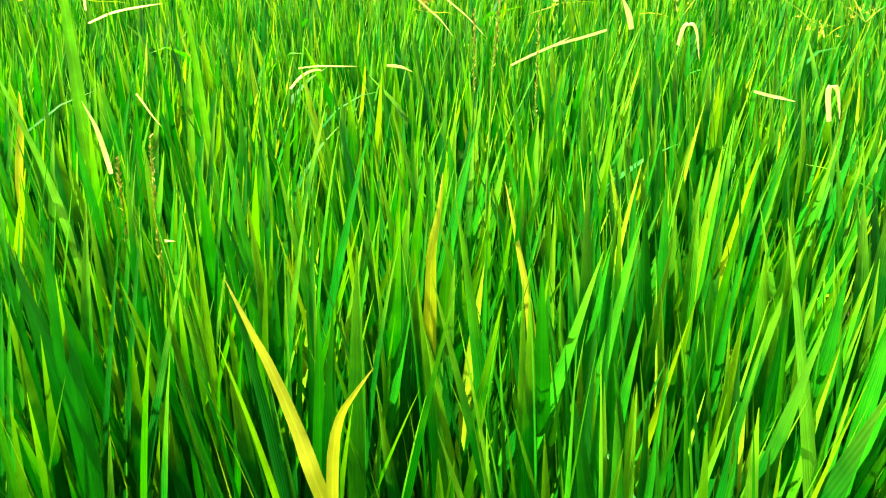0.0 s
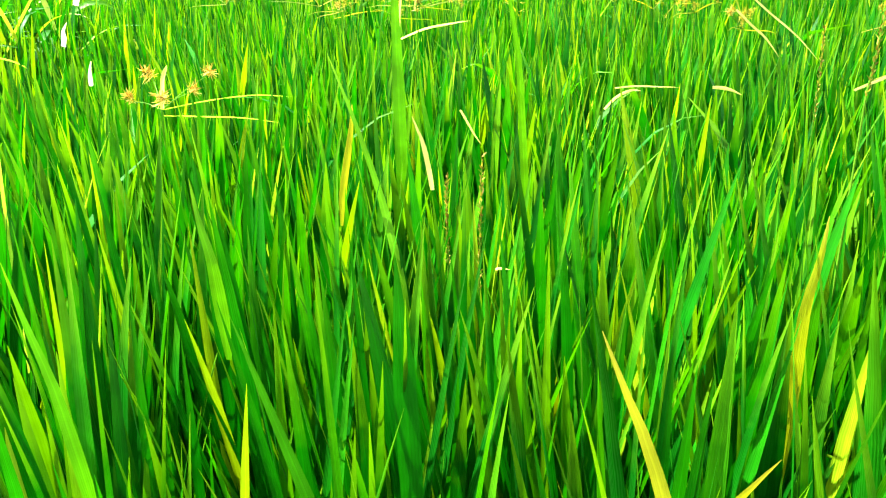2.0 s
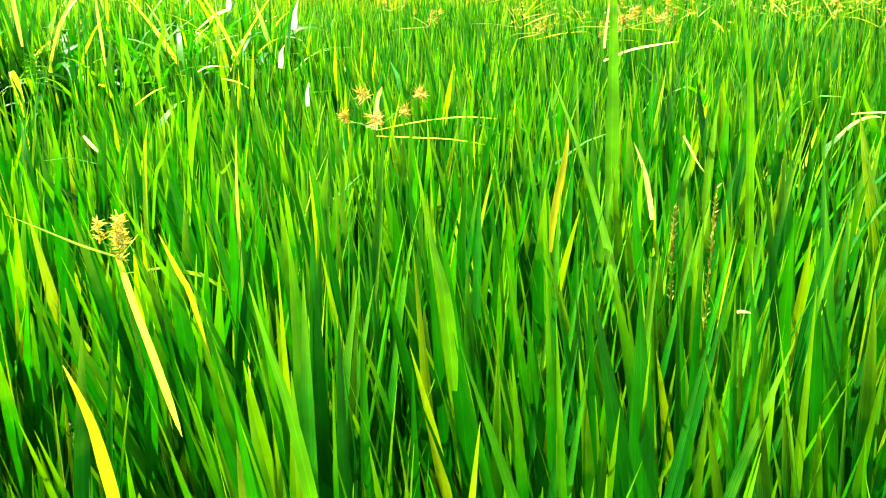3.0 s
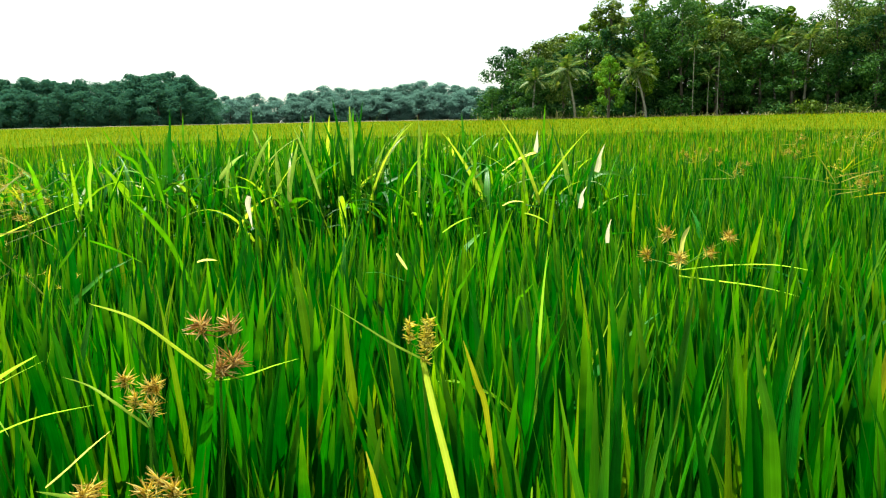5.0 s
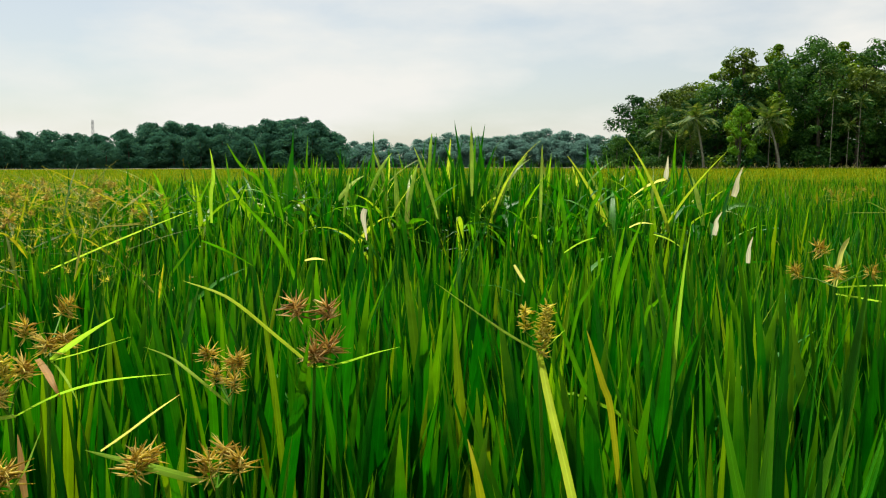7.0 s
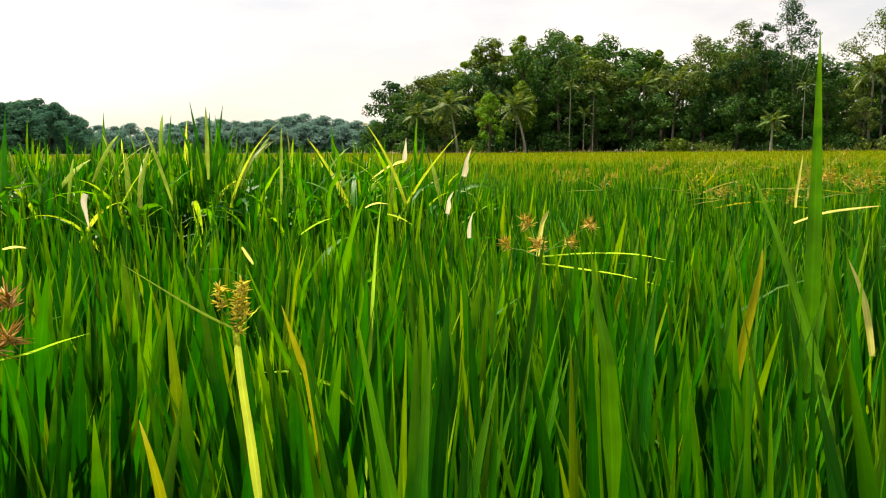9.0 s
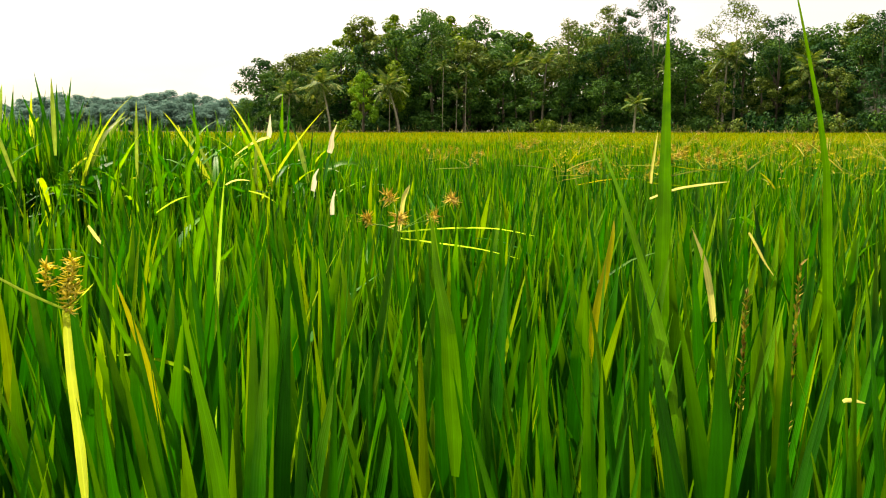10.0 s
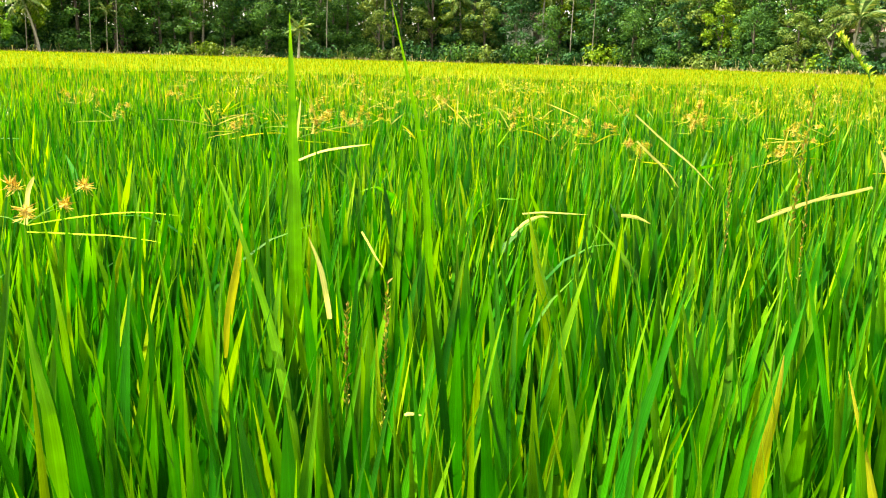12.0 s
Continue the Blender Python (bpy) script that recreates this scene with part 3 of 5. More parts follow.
def single_leaf(label, pts, width, material, name="rice_leaf", category="leaf", blunt=0.5, side=None, fold=0.25, start=0.6):
    if name == "rice_leaf":  # grows from a stem low in the stand
        a, b = np.array(pts[0], float), np.array(pts[1], float)
        d = (a - b) / np.linalg.norm(a - b)
        gap = np.linalg.norm(a - b)
        pts = [tuple(a + (d * 0.6 + np.array((0, 0, -0.4))) * gap * 2), tuple(a + (d * 0.8 + np.array((0, 0, -0.2))) * gap), *pts]
        start = 0.4
    me = ribbon(name, pts, width, material, blunt, fold, side, start)
    return tagged(new(name, me), label, category)


# tall leaves that stand over the rest
FACING = (0.8, -0.6, 0.0)
M_TALL_ONE = leaf_material("rice_leaf_tall_single", [(0.0, (0.055, 0.21, 0.004)), (1.0, (0.075, 0.24, 0.004))], single=True, shine=0.2)
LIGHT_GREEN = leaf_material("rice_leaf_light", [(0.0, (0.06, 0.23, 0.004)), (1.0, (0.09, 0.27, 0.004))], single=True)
single_leaf("tall broad upright green rice leaf above the field", [(0.765, 1.135, 0.35), (0.752, 1.122, 0.75), (0.748, 1.117, 0.95), (0.741, 1.11, 1.178)], 0.022, M_TALL_ONE, blunt=0.72, side=FACING)
single_leaf("tall narrow green rice leaf above the field", [(0.845, 0.845, 0.35), (0.823, 0.862, 0.85), (0.813, 0.870, 1.0), (0.779, 0.896, 1.19)], 0.0155, LIGHT_GREEN, blunt=0.4, side=FACING)
single_leaf("long yellow-green leaf leaning over", [(0.510, 0.670, 0.799), (0.511, 0.703, 0.854), (0.499, 0.742, 0.940), (0.492, 0.788, 1.004)], 0.0095, LIGHT_GREEN, side=FACING)
single_leaf("withering yellow leaf piece", [(0.581, 0.968, 0.803), (0.588, 0.964, 0.844), (0.594, 0.962, 0.882), (0.595, 0.961, 0.904)], 0.011, M_YELLOW, side=FACING)
single_leaf("bright yellow rice leaf leaning among its neighbours", [(0.436, 0.113, 0.737), (0.426, 0.121, 0.783), (0.427, 0.134, 0.806), (0.420, 0.151, 0.854), (0.415, 0.168, 0.885), (0.409, 0.184, 0.919)], 0.0115, M_YELLOW, blunt=0.5, start=0.9, side=FACING)
single_leaf("yellow-green rice leaf with a bowed tip", [(0.429, 0.105, 0.745), (0.431, 0.104, 0.803), (0.435, 0.100, 0.834), (0.442, 0.094, 0.851), (0.453, 0.085, 0.872)], 0.0085, M_YELLOW, blunt=0.5, start=0.9, side=FACING)
single_leaf("green rice leaf with a yellow edge standing close", [(0.131, 0.436, 0.795), (0.126, 0.446, 0.840), (0.117, 0.457, 0.887), (0.110, 0.467, 0.931)], 0.010, LIGHT_GREEN, blunt=0.4, side=(1, 0.1, 0))
single_leaf("orange-yellow withering leaf tip", [(-0.023, 0.587, 0.740), (-0.026, 0.586, 0.780), (-0.032, 0.585, 0.814), (-0.038, 0.583, 0.841)], 0.011, M_YELLOW, blunt=0.4, side=(1, 0.1, 0))
single_leaf("bright yellow-green leaf tip standing up", [(0.683, 0.250, 0.776), (0.683, 0.249, 0.840), (0.694, 0.250, 0.881), (0.703, 0.254, 0.916)], 0.013, M_YELLOW, blunt=0.4, side=FACING)
single_leaf("light-green broad leaf among darker ones", [(0.256, 0.469, 0.873), (0.254, 0.470, 0.903), (0.251, 0.480, 0.930), (0.250, 0.491, 0.963)], 0.012, LIGHT_GREEN, blunt=0.4, side=FACING)
single_leaf("upright light-green leaf among darker ones", [(0.697, -0.135, 0.737), (0.711, -0.110, 0.819), (0.724, -0.087, 0.886), (0.738, -0.065, 0.942)], 0.013, LIGHT_GREEN, blunt=0.45, side=FACING)
single_leaf("yellow leaf with a sharp tip leaning to one side", [(0.772, 0.177, 0.679), (0.789, 0.207, 0.764), (0.798, 0.233, 0.825), (0.806, 0.258, 0.882)], 0.012, M_YELLOW, blunt=0.4, side=FACING)


M_DARK_BLADE = leaf_material("rice_leaf_dark", [(0.0, (0.008, 0.09, 0.003)), (1.0, (0.015, 0.12, 0.003))], single=True, tip_at=1.1, through=0.3)
for foot, tip in (((-0.378, 3.041, 0.914), (-0.421, 3.035, 1.193)), ((-0.363, 2.993, 0.916), (-0.350, 2.995, 1.156)), ((-0.355, 3.045, 0.913), (-0.314, 3.051, 1.181)), ((-0.393, 3.090, 0.912), (-0.459, 3.028, 1.123)), ((-0.329, 2.948, 0.917), (-0.267, 2.956, 1.104))):
    a, b = np.array(foot), np.array(tip)
    single_leaf("dark upright rice leaf in a tall tuft", [a, a * 0.66 + b * 0.34, a * 0.33 + b * 0.67, b], 0.021, M_DARK_BLADE, "rice_leaf", "leaf", 0.4, (1, 0.1, 0))


# bleached and dry leaves
def dry_leaf(pts, width, label="bleached dry rice leaf among green ones", side=None):
    return single_leaf(label, pts, width, M_DRY if side == AHEAD else M_STRAW, "dry_leaf", "dry leaf", 0.35 if side == AHEAD else 0.55, side, 0.25, 0.85)


AHEAD, UPWARD = (1, 0.1, 0), (0.2, -0.3, 1)
dry_leaf([(-0.504, 2.095, 0.927), (-0.509, 2.094, 0.908), (-0.505, 2.095, 0.877), (-0.501, 2.096, 0.845)], 0.014, side=AHEAD)
dry_leaf([(0.440, 2.453, 0.948), (0.446, 2.452, 0.969), (0.449, 2.452, 0.994), (0.462, 2.450, 1.029)], 0.017, side=AHEAD)
dry_leaf([(0.392, 2.459, 0.841), (0.397, 2.459, 0.864), (0.398, 2.458, 0.883), (0.411, 2.457, 0.906)], 0.014, side=AHEAD)
dry_leaf([(0.304, 2.970, 0.988), (0.306, 2.970, 1.008), (0.308, 2.969, 1.031), (0.310, 2.969, 1.066)], 0.016, side=AHEAD)
dry_leaf([(0.304, 2.970, 0.988), (0.277, 2.972, 0.981), (0.243, 2.973, 0.965), (0.184, 2.976, 0.923)], 0.0094, side=UPWARD)
dry_leaf([(0.351, 1.718, 0.845), (0.351, 1.718, 0.860), (0.353, 1.718, 0.878), (0.358, 1.717, 0.896)], 0.009, side=AHEAD)
dry_leaf([(0.632, 0.795, 0.812), (0.628, 0.798, 0.845), (0.626, 0.808, 0.875), (0.620, 0.825, 0.908)], 0.0066, side=FACING)
dry_leaf([(1.109, 1.018, 0.826), (1.125, 1.004, 0.849), (1.143, 0.987, 0.861), (1.148, 0.969, 0.862)], 0.0050, side=UPWARD)
dry_leaf([(1.122, 1.007, 0.864), (1.147, 0.984, 0.868), (1.174, 0.958, 0.868), (1.202, 0.930, 0.868)], 0.0029, "thin dry straw lying over the rice", side=UPWARD)
dry_leaf([(1.238, 0.890, 0.870), (1.247, 0.879, 0.870), (1.258, 0.867, 0.867), (1.270, 0.853, 0.859)], 0.0058, side=UPWARD)
dry_leaf([(1.715, 0.717, 0.909), (1.696, 0.753, 0.894), (1.664, 0.810, 0.872), (1.632, 0.862, 0.846)], 0.0058, side=UPWARD)
dry_leaf([(1.447, 0.149, 0.857), (1.444, 0.157, 0.905), (1.448, 0.146, 0.906), (1.451, 0.135, 0.861)], 0.0079, side=(0.2, -0.9, 0.1))
dry_leaf([(1.800, 0.595, 0.882), (1.804, 0.587, 0.923), (1.814, 0.567, 0.920), (1.821, 0.553, 0.852)], 0.0079, side=(0.3, -0.9, 0.1))
dry_leaf([(1.925, 0.783, 0.884), (1.922, 0.787, 0.905), (1.917, 0.795, 0.930), (1.909, 0.809, 0.961)], 0.0130, side=(0.5, -0.9, 0))
dry_leaf([(1.191, 1.981, 0.879), (1.192, 1.980, 0.912), (1.198, 1.978, 0.963), (1.202, 1.975, 1.007)], 0.0065, side=(0.8, -0.5, 0))
dry_leaf([(1.611, 1.191, 0.954), (1.634, 1.167, 0.923), (1.657, 1.142, 0.894), (1.677, 1.120, 0.856)], 0.0050, "arched pale leaf over the rice", side=FACING)
dry_leaf([(1.660, 1.243, 1.007), (1.707, 1.187, 0.945), (1.747, 1.136, 0.894), (1.777, 1.095, 0.842)], 0.0043, "arched pale leaf over the rice", side=FACING)
dry_leaf([(1.237, 2.070, 0.833), (1.298, 2.038, 0.860), (1.366, 2.000, 0.874), (1.412, 1.972, 0.881)], 0.0058, "straight pale bract lying over the rice", side=UPWARD)
dry_leaf([(1.532, 0.826, 0.843), (1.557, 0.795, 0.864), (1.583, 0.758, 0.886), (1.603, 0.730, 0.905)], 0.0050, side=UPWARD)
dry_leaf([(1.500, 0.293, 0.874), (1.509, 0.272, 0.869), (1.517, 0.251, 0.866), (1.525, 0.231, 0.862)], 0.0050, side=UPWARD)
M_RUSSET = leaf_material("dry_leaf_russet", [(0.0, (0.36, 0.19, 0.05)), (1.0, (0.46, 0.27, 0.08))], tip=(0.4, 0.22, 0.06), single=True, glow=(1.2, 1.1, 0.8), blotch=0.3)
for pts, wide in (([(-0.381, 0.602, 0.882), (-0.365, 0.589, 0.876), (-0.350, 0.575, 0.870), (-0.340, 0.569, 0.861)], 0.0055),
                  ([(-0.280, 0.441, 0.839), (-0.287, 0.448, 0.849), (-0.293, 0.456, 0.859), (-0.300, 0.464, 0.869)], 0.0045),
                  ([(-0.283, 0.402, 0.854), (-0.281, 0.403, 0.863), (-0.286, 0.412, 0.868), (-0.285, 0.413, 0.876)], 0.004)):
    single_leaf("withered russet leaf hanging among the sedges", pts, wide, M_RUSSET, "dry_leaf", "dry leaf", 0.5, (1, 0.1, 0), 0.25, 0.7)
single_leaf("thin pale bract crossing the rice", [(-0.271, 0.506, 0.846), (-0.261, 0.523, 0.854), (-0.251, 0.539, 0.863), (-0.239, 0.556, 0.872)], 0.0022, M_STRAW, "dry_leaf", "dry leaf", 0.6, UPWARD, 0.25, 0.8)
single_leaf("narrow dark rice leaf standing upright", [(1.793, 0.887, 0.884), (1.788, 0.896, 0.975), (1.786, 0.898, 1.026), (1.786, 0.899, 1.076)], 0.006, M_RICE_ONE, "rice_leaf", "leaf", 0.4, FACING)
dry_leaf([(0.512, 0.457, 0.841), (0.514, 0.456, 0.842), (0.518, 0.453, 0.842), (0.523, 0.449, 0.841)], 0.0029, "small white dry leaf piece", side=UPWARD)
dry_leaf([(0.724, 0.875, 0.895), (0.731, 0.871, 0.881), (0.740, 0.865, 0.861), (0.749, 0.859, 0.845)], 0.0029, side=FACING)
# pale base colour stands in for the sun glinting on green leaves
M_PALE = leaf_material("rice_leaf_pale_glint", [(0.0, (0.3, 0.52, 0.035)), (1.0, (0.48, 0.64, 0.09))], single=True, shine=0.05, tip_at=1.2, through=0.5, glow=(1.25, 1.25, 0.7))
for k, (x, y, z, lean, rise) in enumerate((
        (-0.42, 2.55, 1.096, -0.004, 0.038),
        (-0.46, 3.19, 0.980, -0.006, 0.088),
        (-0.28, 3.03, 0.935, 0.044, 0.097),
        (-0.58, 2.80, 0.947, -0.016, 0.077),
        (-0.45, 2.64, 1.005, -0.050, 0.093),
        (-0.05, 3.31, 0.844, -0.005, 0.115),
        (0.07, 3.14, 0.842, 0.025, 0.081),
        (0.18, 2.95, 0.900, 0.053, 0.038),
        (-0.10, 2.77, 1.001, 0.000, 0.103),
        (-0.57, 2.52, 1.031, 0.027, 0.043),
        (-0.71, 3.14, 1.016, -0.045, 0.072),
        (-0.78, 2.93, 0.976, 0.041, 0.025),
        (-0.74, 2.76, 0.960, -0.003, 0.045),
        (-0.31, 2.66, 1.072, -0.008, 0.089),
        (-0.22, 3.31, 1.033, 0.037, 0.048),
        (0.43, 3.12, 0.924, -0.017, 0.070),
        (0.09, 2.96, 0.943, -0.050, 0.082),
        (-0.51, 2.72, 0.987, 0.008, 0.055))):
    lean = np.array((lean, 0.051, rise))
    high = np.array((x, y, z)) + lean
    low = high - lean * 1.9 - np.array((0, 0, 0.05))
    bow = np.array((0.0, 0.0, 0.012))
    single_leaf("nodding rice leaf over the taller patch, sun glint put into its pale colour", [low, low * 0.65 + high * 0.35 + bow, low * 0.3 + high * 0.7 + bow, high], (0.010, 0.012, 0.014, 0.017)[k % 4], M_PALE, "glossy_leaf", "leaf", 0.5, AHEAD, 0.25, 0.5)

# single leaves among the others, several with caught sunlight put into their colour
def bright_leaf(words, foot, reach, width, material, bow=(0, 0), turned=AHEAD):
    """One leaf from its foot along its reach, bowed aside and upward; an upright one goes on down into the stand."""
    foot, reach, bend = np.array(foot), np.array(reach), np.array((bow[0], 0, bow[1]))
    upright = turned != UPWARD and reach[2] > 0
    first = (-0.17 if material == M_PALE else -0.5) if upright else 0.0
    pts = [foot + reach * u + bend * 4 * max(u, 0) * (1 - u) - np.array((0, 0, 0.06 if u < 0 else 0)) for u in ([first] if upright else []) + [0, 0.33, 0.67, 1]]
    single_leaf(words, pts, width, material, "bright_leaf", "leaf", 0.55, turned, 0.25, 0.6)


bright_leaf("long straight pale leaf lying across the sedges", (-1.184, 1.755, 0.788), (0.318, 0.176, 0.15), 0.004, M_BRACT, bow=(-0.008, 0), turned=UPWARD)
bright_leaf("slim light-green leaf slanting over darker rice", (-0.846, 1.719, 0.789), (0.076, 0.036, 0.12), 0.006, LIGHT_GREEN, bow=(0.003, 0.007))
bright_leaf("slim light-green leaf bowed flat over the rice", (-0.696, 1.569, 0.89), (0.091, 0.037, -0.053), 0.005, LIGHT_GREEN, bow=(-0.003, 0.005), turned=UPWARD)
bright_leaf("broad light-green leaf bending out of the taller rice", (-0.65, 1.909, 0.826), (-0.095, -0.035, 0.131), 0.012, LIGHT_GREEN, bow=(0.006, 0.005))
bright_leaf("twisted leaf over the taller rice, sun glint put into its pale colour", (-1.01, 2.305, 0.956), (0.001, 0, 0.13), 0.011, M_PALE, bow=(0.009, -0.005))
bright_leaf("broad leaf over the taller rice, sunlight put into its light green", (-0.916, 2.558, 0.973), (-0.055, -0.021, 0.138), 0.011, LIGHT_GREEN, bow=(-0.001, -0.002))
bright_leaf("broad leaf over the taller rice, sunlight put into its light green", (-0.961, 2.541, 0.994), (-0.085, -0.034, 0.112), 0.011, LIGHT_GREEN, bow=(-0.003, -0.015))
bright_leaf("light yellow-green leaf tip, sunlight put into its colour", (0.107, 1.924, 0.793), (0.02, -0.001, 0.109), 0.01, LIGHT_GREEN, bow=(0, 0.006))
bright_leaf("light yellow-green leaf tip, sunlight put into its colour", (-0.017, 2.424, 0.883), (-0.025, 0, 0.153), 0.011, LIGHT_GREEN, bow=(0.001, -0.003))
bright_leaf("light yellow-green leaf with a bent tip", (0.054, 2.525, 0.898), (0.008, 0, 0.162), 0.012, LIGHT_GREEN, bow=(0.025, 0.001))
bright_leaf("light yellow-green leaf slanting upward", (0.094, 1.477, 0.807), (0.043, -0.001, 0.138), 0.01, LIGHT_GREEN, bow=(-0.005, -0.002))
bright_leaf("thin upright stem-like leaf, sunshine put into its pale colour", (0.125, 0.829, 0.813), (0.014, 0, 0.165), 0.0035, M_BRACT, bow=(-0.001, 0.011))
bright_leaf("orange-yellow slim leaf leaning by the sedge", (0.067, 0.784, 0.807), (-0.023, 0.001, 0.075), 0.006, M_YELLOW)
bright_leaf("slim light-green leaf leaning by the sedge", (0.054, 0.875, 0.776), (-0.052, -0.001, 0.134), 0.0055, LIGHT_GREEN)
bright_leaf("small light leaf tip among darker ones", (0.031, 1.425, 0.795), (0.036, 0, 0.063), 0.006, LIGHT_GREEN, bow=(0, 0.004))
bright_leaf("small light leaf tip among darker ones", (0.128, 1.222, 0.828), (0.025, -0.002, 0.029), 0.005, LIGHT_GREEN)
bright_leaf("short bleached leaf tip hanging down", (-0.091, 1.62, 0.846), (0.024, 0.002, -0.038), 0.006, M_STRAW, bow=(0.001, -0.003))
bright_leaf("short bleached leaf lying flat over the rice", (-0.415, 1.355, 0.878), (0.032, 0.01, 0), 0.004, M_STRAW, bow=(0.001, 0.003), turned=UPWARD)
bright_leaf("pale leaf arching flat over the rice", (-0.01, 2.125, 0.82), (0.079, 0, 0.039), 0.004, M_BRACT, bow=(0.002, 0.007), turned=UPWARD)
bright_leaf("pale leaf arching flat over the rice", (0.151, 2.222, 0.877), (0.061, -0.004, 0.009), 0.004, M_STRAW, bow=(-0.003, 0.007), turned=UPWARD)
bright_leaf("pale leaf arching flat over the rice", (0.203, 2.119, 0.868), (0.064, -0.006, -0.03), 0.004, M_BRACT, bow=(0.003, 0.004), turned=UPWARD)


# ---------------------------------------------------------------- sedges
def spike_mesh(name, n, length, axis_len, material, seed, slim=0.0011, sides=4):
    """A spike: slender spikelets that stand off a short axis."""
    g = np.random.default_rng(seed)
    vs, qs, us = [], [], []
    for i in range(n):
        z = axis_len * g.random()
        th = g.uniform(0, 6.283)
        el = g.normal(0.35, 0.45) if axis_len > 0.012 else math.asin(g.uniform(-0.55, 1.0))
        d = np.array((math.cos(th) * math.cos(el), math.sin(th) * math.cos(el), math.sin(el)))
        a = np.cross(d, (0.3, 0.2, 0.9))
        a /= np.linalg.norm(a)
        b = np.cross(d, a)
        ln = length * g.uniform(0.45, 1.2)
        start = sum(len(v) for v in vs)
        prof = ((0.05, 0.5), (0.45, 1.0), (1.0, 0.1)) if sides == 4 else ((0.05, 0.9), (1.0, 0.1))
        ring = []
        for s, w in prof:
            for c in range(sides):
                t = c * 2 * math.pi / sides
                ring.append(np.array((0, 0, z)) + d * ln * s + (a * math.cos(t) + b * math.sin(t)) * slim * w)
        vs.append(np.array(ring))
        for r in range(len(prof) - 1):
            for c in range(sides):
                d0, d1 = start + r * sides + c, start + r * sides + (c + 1) % sides
                qs.append((d0, d1, d1 + sides, d0 + sides))
        us.append(np.array([(c / sides, s) for s, w in prof for c in range(sides)]))
    return quad_mesh(name, np.concatenate(vs), qs, np.concatenate(us), material)


SPIKES = [spike_mesh("spike", 54, 0.017, 0.011, M_SPIKELET, 3, 0.0008), spike_mesh("spike", 50, 0.017, 0.015, M_SPIKELET, 4, 0.0008), spike_mesh("spike", 80, 0.0115, 0.036, M_SPIKELET_YELLOW, 5, 0.0009), spike_mesh("spike", 56, 0.012, 0.024, M_SPIKELET_YELLOW, 6, 0.0009),
          spike_mesh("spike", 26, 0.019, 0.007, M_SPIKELET, 7, 0.0010, 3), spike_mesh("spike", 24, 0.017, 0.012, M_SPIKELET, 8, 0.0010, 3), spike_mesh("spike", 34, 0.013, 0.022, M_SPIKELET_TAWNY, 9, 0.0010, 3),
          spike_mesh("spike", 46, 0.021, 0.010, M_SPIKELET_BROWN, 10, 0.0009), spike_mesh("spike", 42, 0.022, 0.014, M_SPIKELET_BROWN, 11, 0.0009)]


def sedge(top, heads, bracts, label, kinds=(0, 1), size=1.0, foot=None, group="flowering sedges", bract=None):
    """A flowering sedge: a stem, rays with a spike each, and long leafy bracts below them. top: where the rays part."""
    top = np.array(top, float)
    ob = thing("sedge_plant", label, "sedge", group, (float(top[0]), float(top[1]), 0.0))
    o = np.array((top[0], top[1], 0.0))
    f = np.array(foot if foot is not None else (top[0] + rnd.uniform(-0.04, 0.04), top[1] + rnd.uniform(-0.02, 0.05), 0.0)) - o
    t = top - o
    part("stem", tube("stem", [f, f * 0.6 + t * 0.4 + (0.004, 0, 0), f * 0.2 + t * 0.8, t], (0.003, 0.0025, 0.002, 0.0016), M_SEDGE_STEM, 5), ob)
    for i, h in enumerate(heads):
        h = np.array(h, float) * size
        if np.linalg.norm(h) > 0.012:
            held = part("ray", tube("ray", [t, t + h * 0.5 + (0, 0, 0.004), t + h], (0.0009, 0.0008, 0.0007), M_SEDGE_STEM, 4), ob)
        else:
            held = ob
        sp = part("spike", SPIKES[kinds[i % len(kinds)]], held)
        tilt = (h[1] * -500, h[0] * 500)
        sp.matrix_basis = pose(*(t + h), max(-60, min(60, tilt[0])), max(-60, min(60, tilt[1])), rnd.uniform(0, 360)) @ Matrix.Scale(size * rnd.uniform(0.9, 1.1), 4)
    for pts, w in bracts:
        broad = w > 0.0065
        run = np.cross(np.array(pts[-1], float) - np.array(pts[0], float), (0, 0, 1.0))
        upright = np.linalg.norm(run) < 0.03 and broad
        if upright:
            run = np.array((0.9, -0.4, 0.0))
        part("bract", ribbon("bract", [t + np.array(p, float) for p in pts], w, M_STRAW if upright else M_BRACT_PALE if broad else bract or M_BRACT, 0.8 if broad else 0.45, 0.3, tuple(run / (np.linalg.norm(run) + 1e-6) * 0.7 + np.array((0, 0, 0.0 if broad else 0.55))), 0.8), ob)
    return ob


def random_sedge(x, y, z, n, yellow=False, size=1.0):
    heads = [(0, 0, 0.004)] + [(rnd.uniform(-0.05, 0.05), rnd.uniform(-0.04, 0.04), rnd.uniform(0.005, 0.045)) for _ in range(n - 1)]
    bracts = []
    for _ in range(rnd.randint(2, 3)):
        a, ln, rise = rnd.uniform(0, 6.283), rnd.uniform(0.08, 0.18), rnd.uniform(-0.03, 0.06)
        c, s = math.cos(a), math.sin(a)
        bracts.append(([(0, 0, 0), (c * ln * 0.4, s * ln * 0.4, rise * 0.55), (c * ln * 0.75, s * ln * 0.75, rise * 0.9), (c * ln, s * ln, rise - 0.008)], rnd.uniform(0.0025, 0.004)))
    return sedge((x, y, z), heads, bracts, "sedge with yellow-brown flower spikes above the rice" if yellow else "sedge with brown starry flower spikes above the rice", (6, 6, 5) if yellow else (4, 5), size, bract=M_BRACT_DULL)


